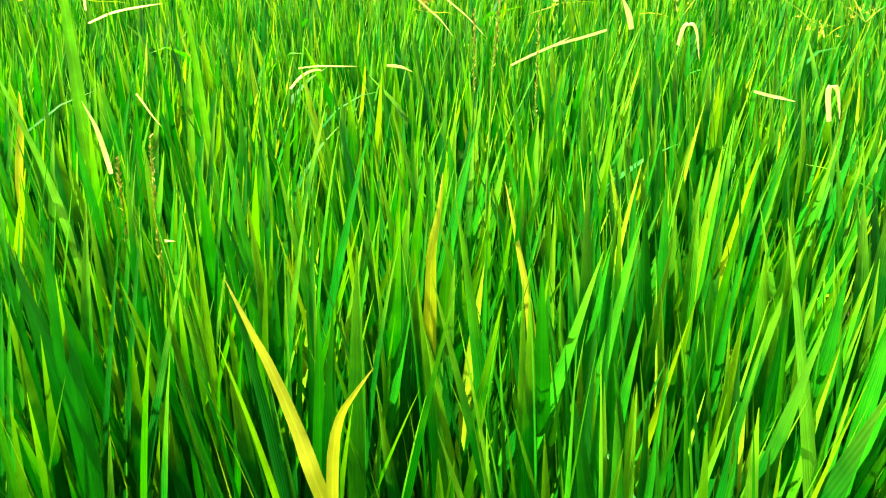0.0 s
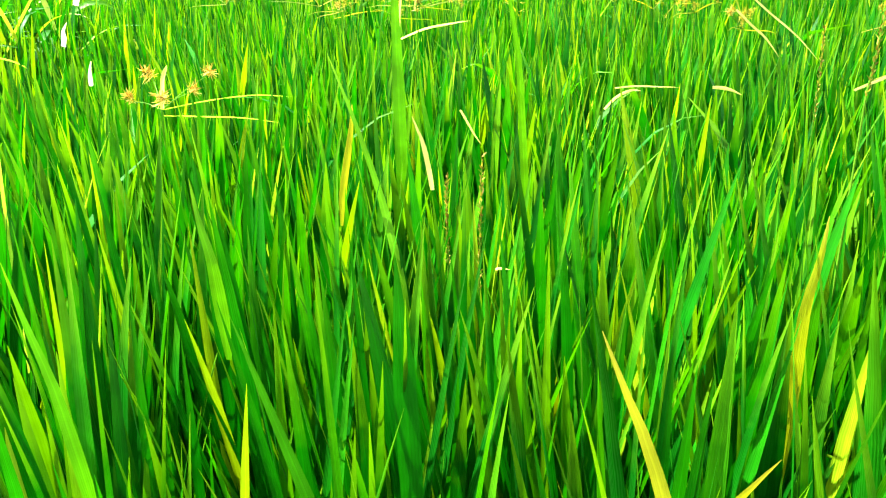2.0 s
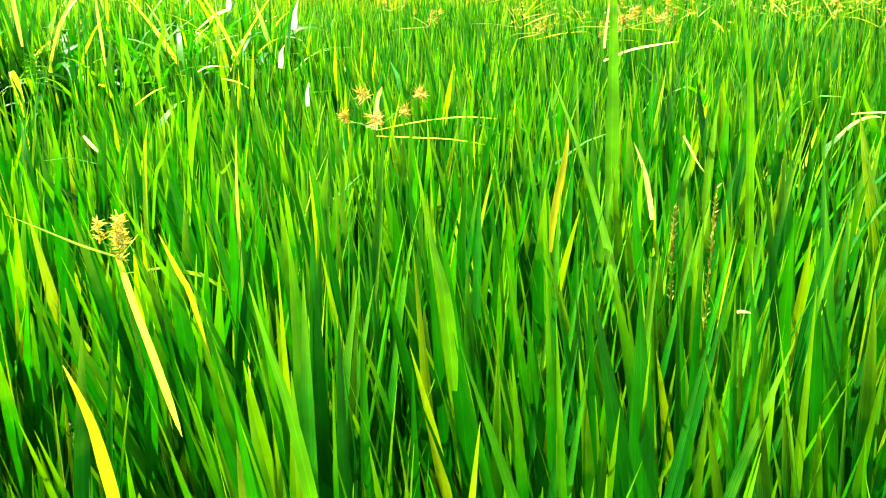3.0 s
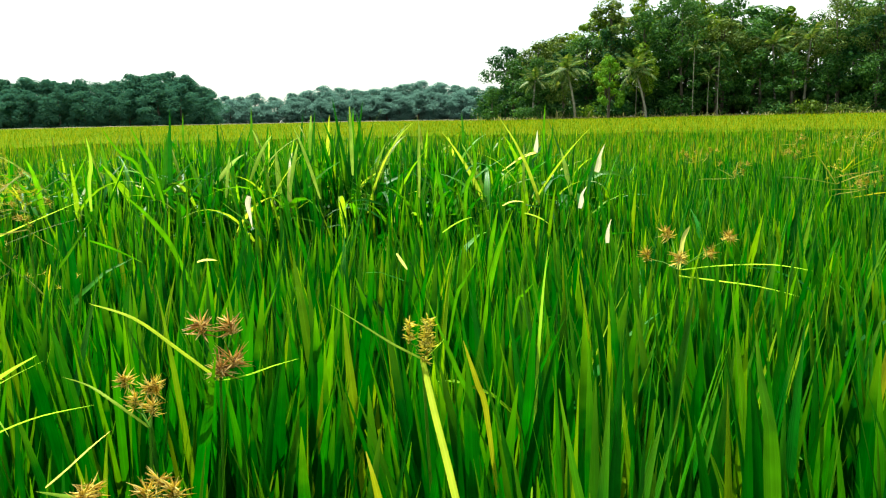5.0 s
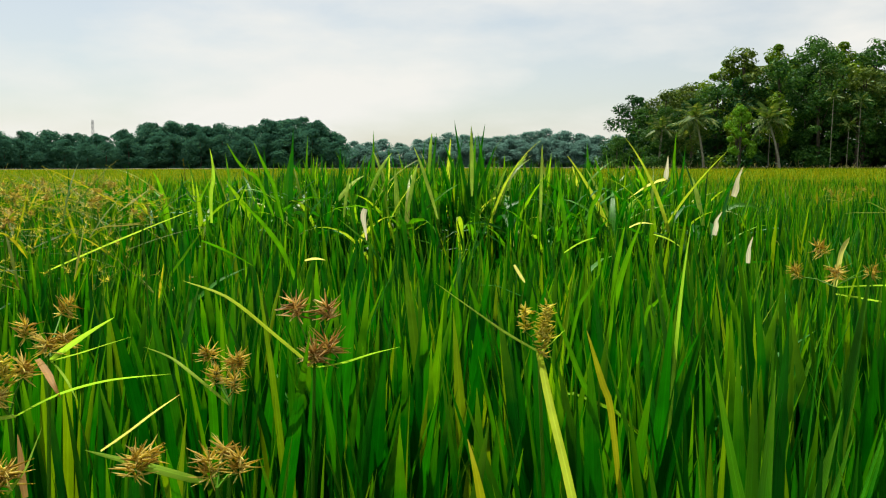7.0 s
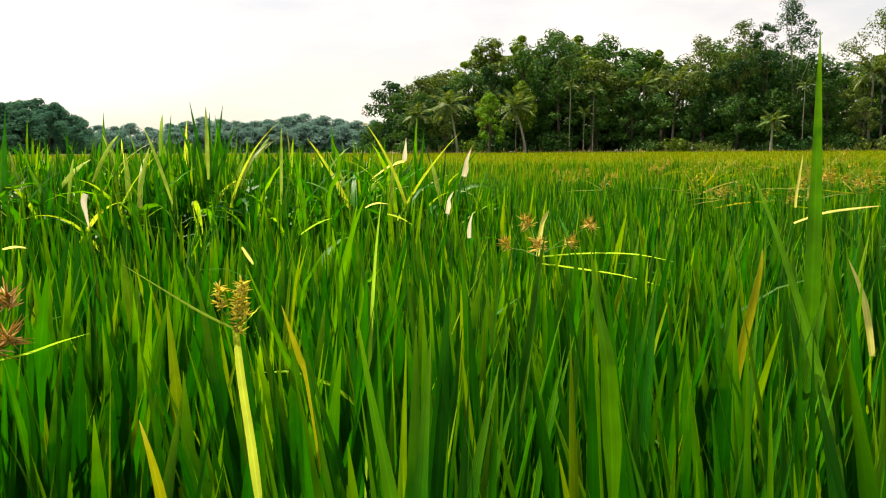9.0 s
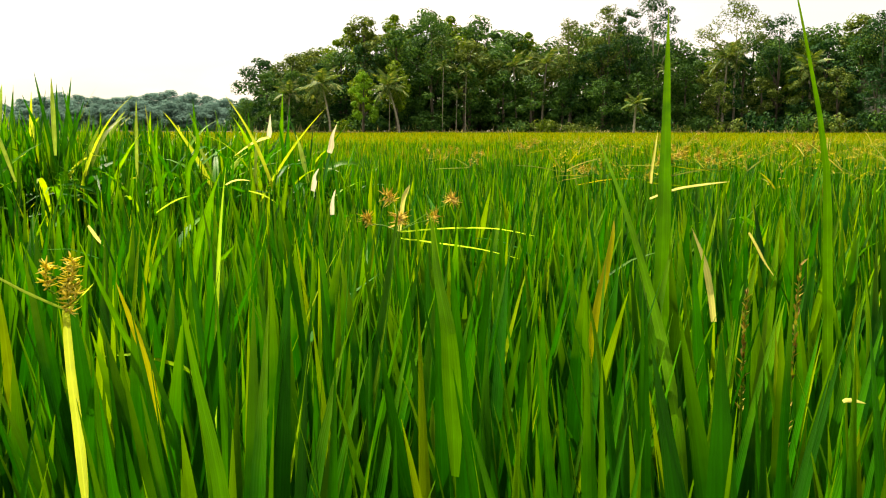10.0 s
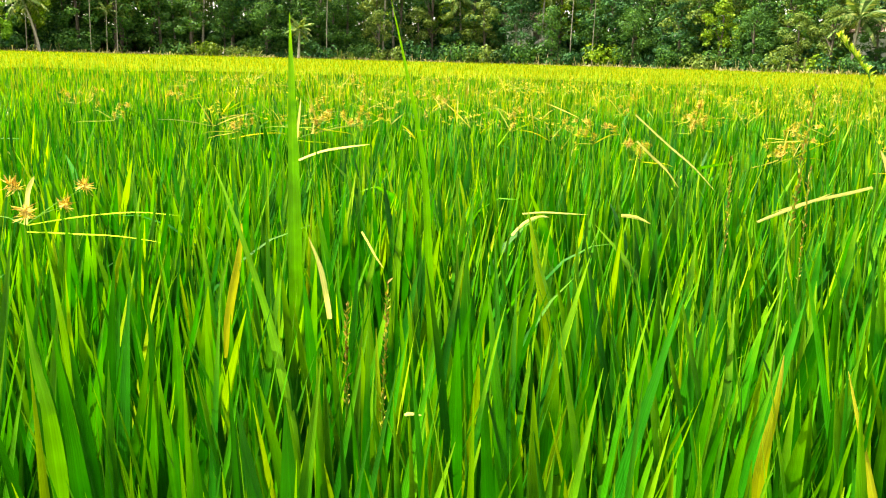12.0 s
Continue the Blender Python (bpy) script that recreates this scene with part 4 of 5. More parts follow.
# the yellow spike with one broad bract hanging down
sedge((0.0, 0.80, 0.858), [(0.003, 0, -0.004), (0.009, 0.002, 0.012), (-0.014, -0.002, 0.02)],
      [([(0, 0, 0), (-0.03, -0.005, 0.018), (-0.06, -0.012, 0.04), (-0.095, -0.02, 0.066)], 0.0035),
       ([(0, 0, 0), (0.014, -0.08, -0.028), (0.03, -0.16, -0.058), (0.045, -0.24, -0.09)], 0.0069),
       ([(0, 0, 0), (0.008, 0, 0.006), (0.016, 0, 0.014), (0.024, 0, 0.022)], 0.003)],
      "sedge with dense yellow spikes and a broad pale bract", (2, 2, 3), 0.95, (0.03, 0.86, 0))
# the starry cluster with two long bracts
sedge((0.412, 1.36, 0.85), [(0.0, -0.01, 0.012), (-0.028, 0.07, 0.004), (0.01, 0.09, 0.036), (0.068, 0.09, 0.006), (0.10, 0.08, 0.034)],
      [([(0, 0, 0), (0.10, 0.05, -0.002), (0.2, 0.10, -0.012), (0.29, 0.15, -0.034)], 0.0045),
       ([(0, 0, -0.01), (0.07, 0.01, -0.022), (0.15, 0.03, -0.038), (0.23, 0.05, -0.062)], 0.0045),
       ([(0, 0, 0), (0.004, 0, 0.03), (0.008, 0, 0.055), (0.018, 0, 0.075)], 0.0068)],
      "sedge with five brown starry heads and two long bracts", (0, 1, 1, 1, 1), 1.15)
sedge((-0.23, 0.83, 0.828), [(0.004, -0.008, 0.006), (-0.02, 0.015, 0.042), (0.006, 0.03, 0.038), (0.014, 0.0, 0.012)],
      [([(0, 0, 0), (-0.05, 0.02, 0.03), (-0.11, 0.04, 0.065), (-0.17, 0.06, 0.078)], 0.0066), ([(0, 0, 0), (0.03, 0, 0.006), (0.06, 0, 0.016), (0.09, 0.0, 0.024)], 0.004)],
      "sedge with reddish-brown starry heads and a long pale bract", (7, 8, 8, 7), 1.15)
def sedge_from(top, heads, bracts, label, kinds=(0, 1), size=1.0):
    """A sedge given by the places of its heads and bracts."""
    t = np.array(top)
    return sedge(top, [(np.array(h) - t) / size for h in heads], [([np.array(p) - t for p in pts], w) for pts, w in bracts], label, kinds, size)


sedge_from((-0.427, 0.683, 0.861), [(-0.415, 0.667, 0.872), (-0.447, 0.681, 0.880), (-0.415, 0.691, 0.873), (-0.461, 0.756, 0.889)],
           [([(-0.426, 0.683, 0.861), (-0.403, 0.675, 0.876), (-0.376, 0.668, 0.892), (-0.349, 0.661, 0.906)], 0.006),
            ([(-0.426, 0.683, 0.861), (-0.427, 0.730, 0.858), (-0.429, 0.776, 0.856), (-0.426, 0.824, 0.855)], 0.003),
            ([(-0.413, 0.668, 0.864), (-0.391, 0.647, 0.862), (-0.369, 0.625, 0.856), (-0.354, 0.611, 0.847)], 0.005)],
           "sedge with brown heads and a withered bract", (0, 1, 0, 1), 0.95)
sedge_from((-0.358, 0.535, 0.856), [(-0.360, 0.534, 0.869), (-0.356, 0.549, 0.881), (-0.370, 0.527, 0.886), (-0.359, 0.522, 0.867)],
           [([(-0.355, 0.537, 0.857), (-0.342, 0.571, 0.865), (-0.322, 0.607, 0.867), (-0.292, 0.646, 0.863)], 0.005),
            ([(-0.355, 0.537, 0.857), (-0.355, 0.513, 0.862), (-0.355, 0.487, 0.871), (-0.355, 0.462, 0.881)], 0.004)],
           "sedge with tawny heads and a long arching bract", (2, 0, 1, 0), 0.85)
sedge_from((-0.250, 0.666, 0.833), [(-0.264, 0.703, 0.855), (-0.251, 0.676, 0.841), (-0.269, 0.679, 0.847), (-0.288, 0.715, 0.860), (-0.254, 0.697, 0.854)],
           [([(-0.250, 0.666, 0.833), (-0.291, 0.680, 0.856), (-0.321, 0.699, 0.865), (-0.349, 0.707, 0.871)], 0.0028)],
           "sedge with crowded brown heads deep in the rice", (0, 1, 1, 0, 1), 0.85)
sedge_from((-0.227, 0.477, 0.841), [(-0.228, 0.477, 0.847), (-0.225, 0.467, 0.845), (-0.227, 0.488, 0.846)],
           [([(-0.190, 0.485, 0.838), (-0.209, 0.475, 0.847), (-0.234, 0.473, 0.853), (-0.259, 0.470, 0.859)], 0.006)],
           "sedge with pale brown heads close to the ground", (0, 1, 0), 0.8)
sedge_from((-0.178, 0.479, 0.836), [(-0.186, 0.486, 0.839), (-0.166, 0.484, 0.844), (-0.183, 0.499, 0.847)], [([(-0.178, 0.479, 0.836), (-0.189, 0.496, 0.840), (-0.195, 0.504, 0.846), (-0.200, 0.513, 0.852)], 0.002)],
           "sedge with sparse dark and bleached spikes", (1, 1, 0), 0.8)
sedge_from((-0.265, 0.405, 0.856), [(-0.265, 0.405, 0.861), (-0.269, 0.402, 0.858)], [([(-0.265, 0.405, 0.856), (-0.258, 0.410, 0.867), (-0.266, 0.430, 0.872), (-0.267, 0.441, 0.882)], 0.003)], "small sedge with tawny heads", (0, 1), 0.75)
# thick stand of yellow sedges at one side of the taller rice
for _ in range(46):
    a, r = radians(rnd.uniform(28.5, 50)), rnd.uniform(1.5, 5.5)
    random_sedge(0.05 - r * math.sin(a), r * math.cos(a), rnd.uniform(0.84, 0.95), rnd.randint(3, 6), rnd.random() < 0.6, rnd.uniform(0.9, 1.2))
for sx, sy in ((1.46, 2.1), (1.32, 2.12), (1.87, 1.4), (2.67, 1.81), (2.32, 1.25), (2.45, 1.3), (1.18, 4.19), (2.19, 1.97), (2.28, 2.82), (1.39, 4.69), (1.03, 3.05), (3.02, 2.15), (2.48, 2.6), (1.75, 1.45)):
    random_sedge(sx, sy, rnd.uniform(0.87, 0.92), rnd.randint(4, 7), True, rnd.uniform(0.9, 1.2))
for _ in range(28):
    a, r = radians(rnd.uniform(-72, -20)), rnd.uniform(2.6, 7.0)
    random_sedge(0.05 - r * math.sin(a), r * math.cos(a), rnd.uniform(0.84, 0.93), rnd.randint(4, 7), True, rnd.uniform(0.9, 1.25))


def sedge_stand(name, n, az0, az1, r0, r1, z0, z1, label):
    """A thick stand of sedges: stems, bracts and starry heads of many plants."""
    g = np.random.default_rng(n)
    xy = polar_points(n, r0, r1, az0, az1)
    z = g.uniform(z0, z1, n)
    kinds = []
    # stems
    kinds.append(blade_arrays(np.stack([xy[:, 0], xy[:, 1], 0 * z], 1), g.uniform(0, 6.28, n), np.abs(g.normal(0.03, 0.03, n)), 0 * z, z, np.full(n, 0.004), g.normal(0, 1, n), 2))
    # bracts
    k = np.repeat(np.arange(n), 3)
    m = len(k)
    kinds.append(blade_arrays(np.stack([xy[k, 0], xy[k, 1], z[k] - 0.01], 1), g.uniform(0, 6.28, m), g.uniform(0.6, 1.4, m), g.uniform(0.0, 0.7, m), g.uniform(0.08, 0.24, m), g.uniform(0.003, 0.007, m), g.normal(0, 0.5, m), 4, 0.0, 0.4))
    # heads
    k = np.repeat(np.arange(n), 4)
    c = np.stack([xy[k, 0] + g.normal(0, 0.025, len(k)), xy[k, 1] + g.normal(0, 0.025, len(k)), z[k] + g.uniform(0, 0.05, len(k))], 1)
    h = np.repeat(np.arange(len(k)), 10)
    m = len(h)
    heads = blade_arrays(c[h], g.uniform(0, 6.28, m), np.arccos(g.uniform(-0.5, 1, m)), np.zeros(m), g.uniform(0.010, 0.019, m), np.full(m, 0.0028), g.normal(0, 1, m), 1, 0.0, 0.4)
    leaves, quads, uvs, off = [], [], [], 0
    for v, q, u in kinds:
        leaves.append(v)
        quads.append(q + off)
        uvs.append(u)
        off += len(v)
    ob = tagged(new(name), label, "sedge", kind="stuff")
    part("stalks", quad_mesh("stalks", np.concatenate(leaves), np.concatenate(quads), np.concatenate(uvs), M_STAND), ob)
    part("heads", quad_mesh("heads", *heads, M_SPIKELET_TAWNY), ob)


M_STAND = leaf_material("sedge_stand_leaf", [(0.0, (0.05, 0.11, 0.004)), (0.5, (0.13, 0.17, 0.007)), (1.0, (0.28, 0.24, 0.025))], tip_at=1.2, through=0.45)
sedge_stand("sedge_thicket", 760, 29, 58, 1.7, 8.0, 0.76, 0.94, "thicket of yellowing sedges with tawny heads")
sedge_stand("sedge_scatter", 430, -82, -22, 2.8, 11.0, 0.78, 0.92, "scattered yellow-headed sedges through the rice")


def bank_grass():
    """Rough grass along the foot of the wood."""
    n = 2600
    az = rng.uniform(-80, -1, n)
    rr = np.array([wood_radius(a) for a in az]) + rng.uniform(-0.6, 1.2, n)
    base = np.stack([-rr * np.sin(np.radians(az)), rr * np.cos(np.radians(az)), np.full(n, 0.5)], 1)
    tall = rng.random(n) < 0.06
    v, q, uv = blade_arrays(base, rng.uniform(0, 6.28, n), np.abs(rng.normal(0.15, 0.15, n)), np.abs(rng.normal(0.3, 0.4, n)), rng.uniform(0.4, 0.75, n) + tall * rng.uniform(0.4, 1.3, n), rng.uniform(0.05, 0.13, n), rng.normal(0, 0.7, n), 4)
    straw = leaf_material("bank_straw", [(0.0, (0.13, 0.14, 0.05)), (0.5, (0.3, 0.27, 0.14)), (1.0, (0.44, 0.4, 0.25))], tip_at=1.2, through=0.3)
    stuff("bank_grass", quad_mesh("bank_grass", v, q, uv, straw), "rough dry grass along the bank", "grass")


bank_grass()


def seed_spike(x, y, z0, z1, lean):
    """An upright grass flower spike with many small seeds along its axis."""
    ob = thing("grass_spike", "upright seed spike of a wild grass", "wild grass", "wild grass spikes", (x, y, 0))
    part("stem", tube("stem", [(0, 0, 0), (lean * 0.5, 0, z0), (lean, 0, z1)], (0.0018, 0.0014, 0.0007), M_SEDGE_STEM, 5), ob)
    base = np.zeros((70, 3))
    t = np.linspace(0, 1, 70)
    base[:, 0] = lean * (0.5 + 0.5 * t)
    base[:, 2] = z0 + (z1 - z0) * t
    v, q, uv = blade_arrays(base, rng.uniform(0, 6.28, 70), rng.uniform(0.3, 0.8, 70), np.zeros(70), rng.uniform(0.006, 0.010, 70), rng.uniform(0.0025, 0.0035, 70), rng.normal(0, 0.6, 70), 3, 0.5, 0.4)
    part("seed_head", quad_mesh("seed_head", v, q, uv, M_SEED), ob)
    return ob


def nodding_head(pts, label):
    """A wild grass head that nods to one side: a bowed stem with many pale green seeds round it."""
    pts = np.array(pts, float)
    ob = thing("wild_grass", label, "wild grass", place=(float(pts[0, 0]), float(pts[0, 1]), 0.0))
    o = np.array((pts[0, 0], pts[0, 1], 0.0))
    t = np.linspace(0, len(pts) - 1, 150)
    line = np.stack([np.interp(t, np.arange(len(pts)), pts[:, c]) for c in range(3)], 1) - o
    part("stem", tube("stem", [(0.0, 0.0, 0.0), *[tuple(p - o) for p in pts]], np.linspace(0.0022, 0.0008, len(pts) + 1), M_SEDGE_STEM, 5), ob)
    g = np.random.default_rng(21)
    base = line[18:] + g.normal(0, 0.0015, (132, 3))
    seeds = blade_arrays(base, g.uniform(0, 6.28, 132), g.uniform(0.2, 0.9, 132), np.zeros(132), g.uniform(0.009, 0.016, 132), g.uniform(0.003, 0.0048, 132), g.normal(0, 0.7, 132), 3, 0.5, 0.4)
    part("seed_head", quad_mesh("seed_head", *seeds, M_SEED_GREEN), ob, "pale green seeds")
    return ob


M_SEED_GREEN = leaf_material("grass_seed_green", [(0.0, (0.16, 0.3, 0.02)), (0.6, (0.3, 0.42, 0.04)), (1.0, (0.5, 0.5, 0.1))], tip_at=1.1, through=0.4)
nodding_head([(1.673, 0.689, 0.93), (1.668, 0.699, 1.046), (1.657, 0.721, 1.111), (1.643, 0.746, 1.146), (1.630, 0.769, 1.176)], "bright yellow-green grass head drooping to one side")
seed_spike(0.59, 0.62, 0.74, 0.9, 0.01)
seed_spike(1.375, 0.64, 0.79, 0.97, -0.006)
seed_spike(1.305, 0.73, 0.83, 0.98, -0.006)
seed_spike(0.577, 0.66, 0.76, 0.87, 0.0)
seed_spike(0.98, 0.44, 0.95, 1.10, 0.04)
for bx, by in ((2.6, 1.9), (3.1, 1.5), (3.4, 2.4), (2.2, 2.7), (1.5, 3.9), (2.9, 0.9), (3.9, 2.0), (-1.6, 3.4)):
    seed_spike(bx, by, rnd.uniform(0.88, 0.95), rnd.uniform(1.0, 1.1), rnd.uniform(-0.04, 0.04))


# ---------------------------------------------------------------- trees
def leaf_cloud(name, centres, radii, per, leaf, material, seed, squash=0.75, ruffle=0.32):
    """Crown: many small leaf sprays on the outside of uneven clumps."""
    g = np.random.default_rng(seed)
    pos, nor = [], []
    for c, r in zip(centres, radii):
        d = g.normal(size=(per, 3))
        d /= np.linalg.norm(d, axis=1, keepdims=True)
        rr = r * (0.55 + 0.5 * g.random(per) ** 0.6)[:, None]
        p = np.array(c) + d * rr * (1, 1, squash)
        pos.append(p)
        nor.append(d + g.normal(0, ruffle, (per, 3)) + (0, 0, 0.4))
    pos, nor = np.concatenate(pos), np.concatenate(nor)
    nor /= np.linalg.norm(nor, axis=1, keepdims=True)
    k = len(pos)
    a = np.cross(nor, g.normal(size=(k, 3)))
    a /= np.linalg.norm(a, axis=1, keepdims=True)
    b = np.cross(nor, a)
    s = leaf * g.uniform(0.6, 1.3, k)[:, None]
    asp = g.uniform(0.45, 0.8, k)[:, None]
    droop = nor * s * 0.25
    verts = np.stack([pos - a * s, pos - b * s * asp + droop, pos + a * s, pos + b * s * asp + droop], 1).reshape(-1, 3)
    quads = np.arange(4 * k).reshape(k, 4)
    uvs = np.tile(np.array([(0.5, 0), (0, 0.5), (0.5, 1), (1, 0.5)]), (k, 1))
    return quad_mesh(name, verts, quads, uvs, material, smooth=False)


def broad_tree(seed, height, spread, crown_from, material, clumps=26, per=70, leaf=0.3, bark=None, label="tall leafy tree at the edge of the field", trunk_r=0.22, limbs=3, ruffle=0.32):
    g = random.Random(seed)
    ob = thing("tree", label, "tree", "trees of the wood")
    bark = bark or M_BARK
    lean = g.uniform(-0.05, 0.05) * height
    top = (lean, g.uniform(-0.3, 0.3), height * 0.85)
    part("trunk", tube("trunk", [(0, 0, -0.1), (lean * 0.2, 0.1, height * 0.3), (lean * 0.6, 0, height * 0.6), top], (trunk_r, trunk_r * 0.8, trunk_r * 0.5, trunk_r * 0.15), bark, 7), ob)
    cs, rs = [], []
    for i in range(clumps):
        h = crown_from + (1 - crown_from) * (i + 0.5) / clumps
        env = math.sin(math.pi * min(1.0, 0.18 + 0.82 * (h - crown_from) / (1 - crown_from))) ** 0.7
        a, rr = g.uniform(0, 6.283), spread * env * math.sqrt(g.random())
        r = spread * g.uniform(0.17, 0.36)
        cs.append((lean * h + rr * math.cos(a), rr * math.sin(a), height * h - r * 0.75))
        rs.append(r)
    for c in g.sample(cs, limbs):
        z0 = c[2] * g.uniform(0.5, 0.75)
        part("limb", tube("limb", [(lean * z0 / height, 0, z0), (c[0] * 0.5 + lean * 0.2, c[1] * 0.5, (z0 + c[2]) / 2 + 0.2), c], (trunk_r * 0.4, trunk_r * 0.28, trunk_r * 0.1), bark, 5), ob)
    part("crown", leaf_cloud("crown", cs, rs, per, leaf, material, seed, 0.75, ruffle), ob)
    return ob


def bush(seed, height, spread, material, per=40, leaf=0.2, label="dense green bush at the foot of the wood"):
    g = random.Random(seed)
    ob = thing("bush", label, "bush", "bushes under the trees")
    cs, rs = [], []
    for _ in range(14):
        a, rr = g.uniform(0, 6.283), spread * math.sqrt(g.random())
        r = g.uniform(0.28, 0.45) * height
        cs.append((rr * math.cos(a), rr * math.sin(a), g.uniform(r * 0.6, height - r * 0.7)))
        rs.append(r)
    part("stem", tube("stem", [(0, 0, -0.1), (0.1, 0, height * 0.4), (0.15, 0.1, height * 0.7)], (0.08, 0.06, 0.03), M_BARK, 5), ob)
    part("foliage", leaf_cloud("foliage", cs, rs, per, leaf, material, seed + 50), ob)
    return ob


def frond_mesh(seed, length):
    """A feather palm frond: a bowed rib with rows of hanging leaflets."""
    g = np.random.default_rng(seed)
    n = 26
    t = np.linspace(0.12, 1, n)
    rise = g.uniform(0.2, 0.6)
    rx = length * t * 0.92
    rz = length * (rise * t - (0.32 + rise * 0.6) * t ** 2)
    vs, qs, us = [], [], []
    rib = [(length * s * 0.92, 0, length * (rise * s - (0.32 + rise * 0.6) * s ** 2)) for s in np.linspace(0, 1, 9)]
    for i in range(8):
        k = len(vs)
        w = 0.05 * (1 - i / 9)
        vs += [np.array(rib[i]) + (0, -w, 0), np.array(rib[i]) + (0, w, 0), np.array(rib[i + 1]) + (0, w, 0), np.array(rib[i + 1]) + (0, -w, 0)]
        qs.append((k, k + 1, k + 2, k + 3))
        us += [(0, 0), (1, 0), (1, 1), (0, 1)]
    for i in range(n):
        for sgn in (-1, 1):
            ln = length * 0.27 * math.sin(math.pi * (0.12 + 0.8 * t[i])) * g.uniform(0.8, 1.15)
            p = np.array((rx[i], 0, rz[i]))
            tip = p + np.array((ln * 0.45, sgn * ln * 0.75, -ln * g.uniform(0.35, 0.7)))
            w = np.array((0.09, 0, 0.02))
            k = len(vs)
            vs += [p - w, p + w, tip + w * 0.15, tip - w * 0.15]
            qs.append((k, k + 1, k + 2, k + 3))
            us += [(0, 0), (1, 0), (1, 1), (0, 1)]
    return quad_mesh("frond", np.array(vs), qs, np.array(us), M_FROND, smooth=False)


def palm(seed, height, fronds, length, lean, name="coconut_palm", label="coconut palm with drooping feathery fronds", trunk_r=0.16):
    g = random.Random(seed)
    ob = thing(name, label, "palm tree", "palms of the wood")
    top = (lean, 0, height)
    part("trunk", tube("trunk", [(0, 0, -0.1), (lean * 0.15, 0, height * 0.3), (lean * 0.5, 0, height * 0.65), top], (trunk_r * 1.25, trunk_r, trunk_r * 0.85, trunk_r * 0.75), M_PALE_BARK, 8), ob)
    kinds = [frond_mesh(seed * 10 + i, length) for i in range(3)]
    for i in range(fronds):
        fr = part("frond", kinds[i % 3], ob)
        fr.matrix_basis = pose(*top, 0, 0, i * 137.5 + g.uniform(-12, 12)) @ pose(0, 0, 0, 0, -66 + 108 * (i / fronds) + g.uniform(-8, 8), 0)
    return ob


def place(az, r, z=0.0):
    return (-r * math.sin(radians(az)), r * math.cos(radians(az)), z)


# skyline of the near wood: bearing, height of the tree tops
SKY_AZ = (-75, -66, -60, -52, -45, -40, -36, -34.8, -33.2, -31.5, -30.6, -28.4, -26.7, -25.3, -23, -21.6, -19.8, -18, -15.8, -12.9, -11, -8.9, -7.4, -6, -5, -3.7, -2.3, -1.6)
SKY_H = (15, 16, 15, 16.5, 15, 15.5, 14, 14, 13.5, 12.5, 12.4, 14, 15, 15.5, 14.5, 12.6, 14, 15.6, 15.9, 16.5, 16.1, 14.3, 12.6, 13.5, 12.4, 11.3, 10.4, 7.7)

TREE_KINDS = []
for i, (h, s, cf, m, cl, per, lf) in enumerate((
        (10, 3.2, 0.2, 0, 38, 105, 0.142), (10, 2.7, 0.40, 1, 30, 105, 0.137), (10, 3.0, 0.18, 1, 40, 100, 0.142), (10, 2.5, 0.45, 2, 26, 105, 0.132),
        (10, 3.4, 0.22, 1, 38, 105, 0.142), (10, 2.2, 0.38, 3, 26, 105, 0.142), (10, 2.9, 0.42, 2, 30, 105, 0.137))):
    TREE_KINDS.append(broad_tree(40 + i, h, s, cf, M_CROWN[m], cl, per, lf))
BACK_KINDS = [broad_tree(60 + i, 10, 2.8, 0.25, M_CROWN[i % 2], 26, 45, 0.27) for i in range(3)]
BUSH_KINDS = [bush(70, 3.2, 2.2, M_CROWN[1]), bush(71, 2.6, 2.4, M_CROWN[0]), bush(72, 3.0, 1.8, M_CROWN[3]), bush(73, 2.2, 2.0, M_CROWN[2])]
used = set()


def put_kind(kind, where, turn, scale):
    m = pose(*where, 0, 0, turn)
    if kind.name in used:
        ob = copy_thing(kind, m)
    else:
        used.add(kind.name)
        ob = kind
        ob.matrix_basis = m
    ob.scale = scale
    return ob


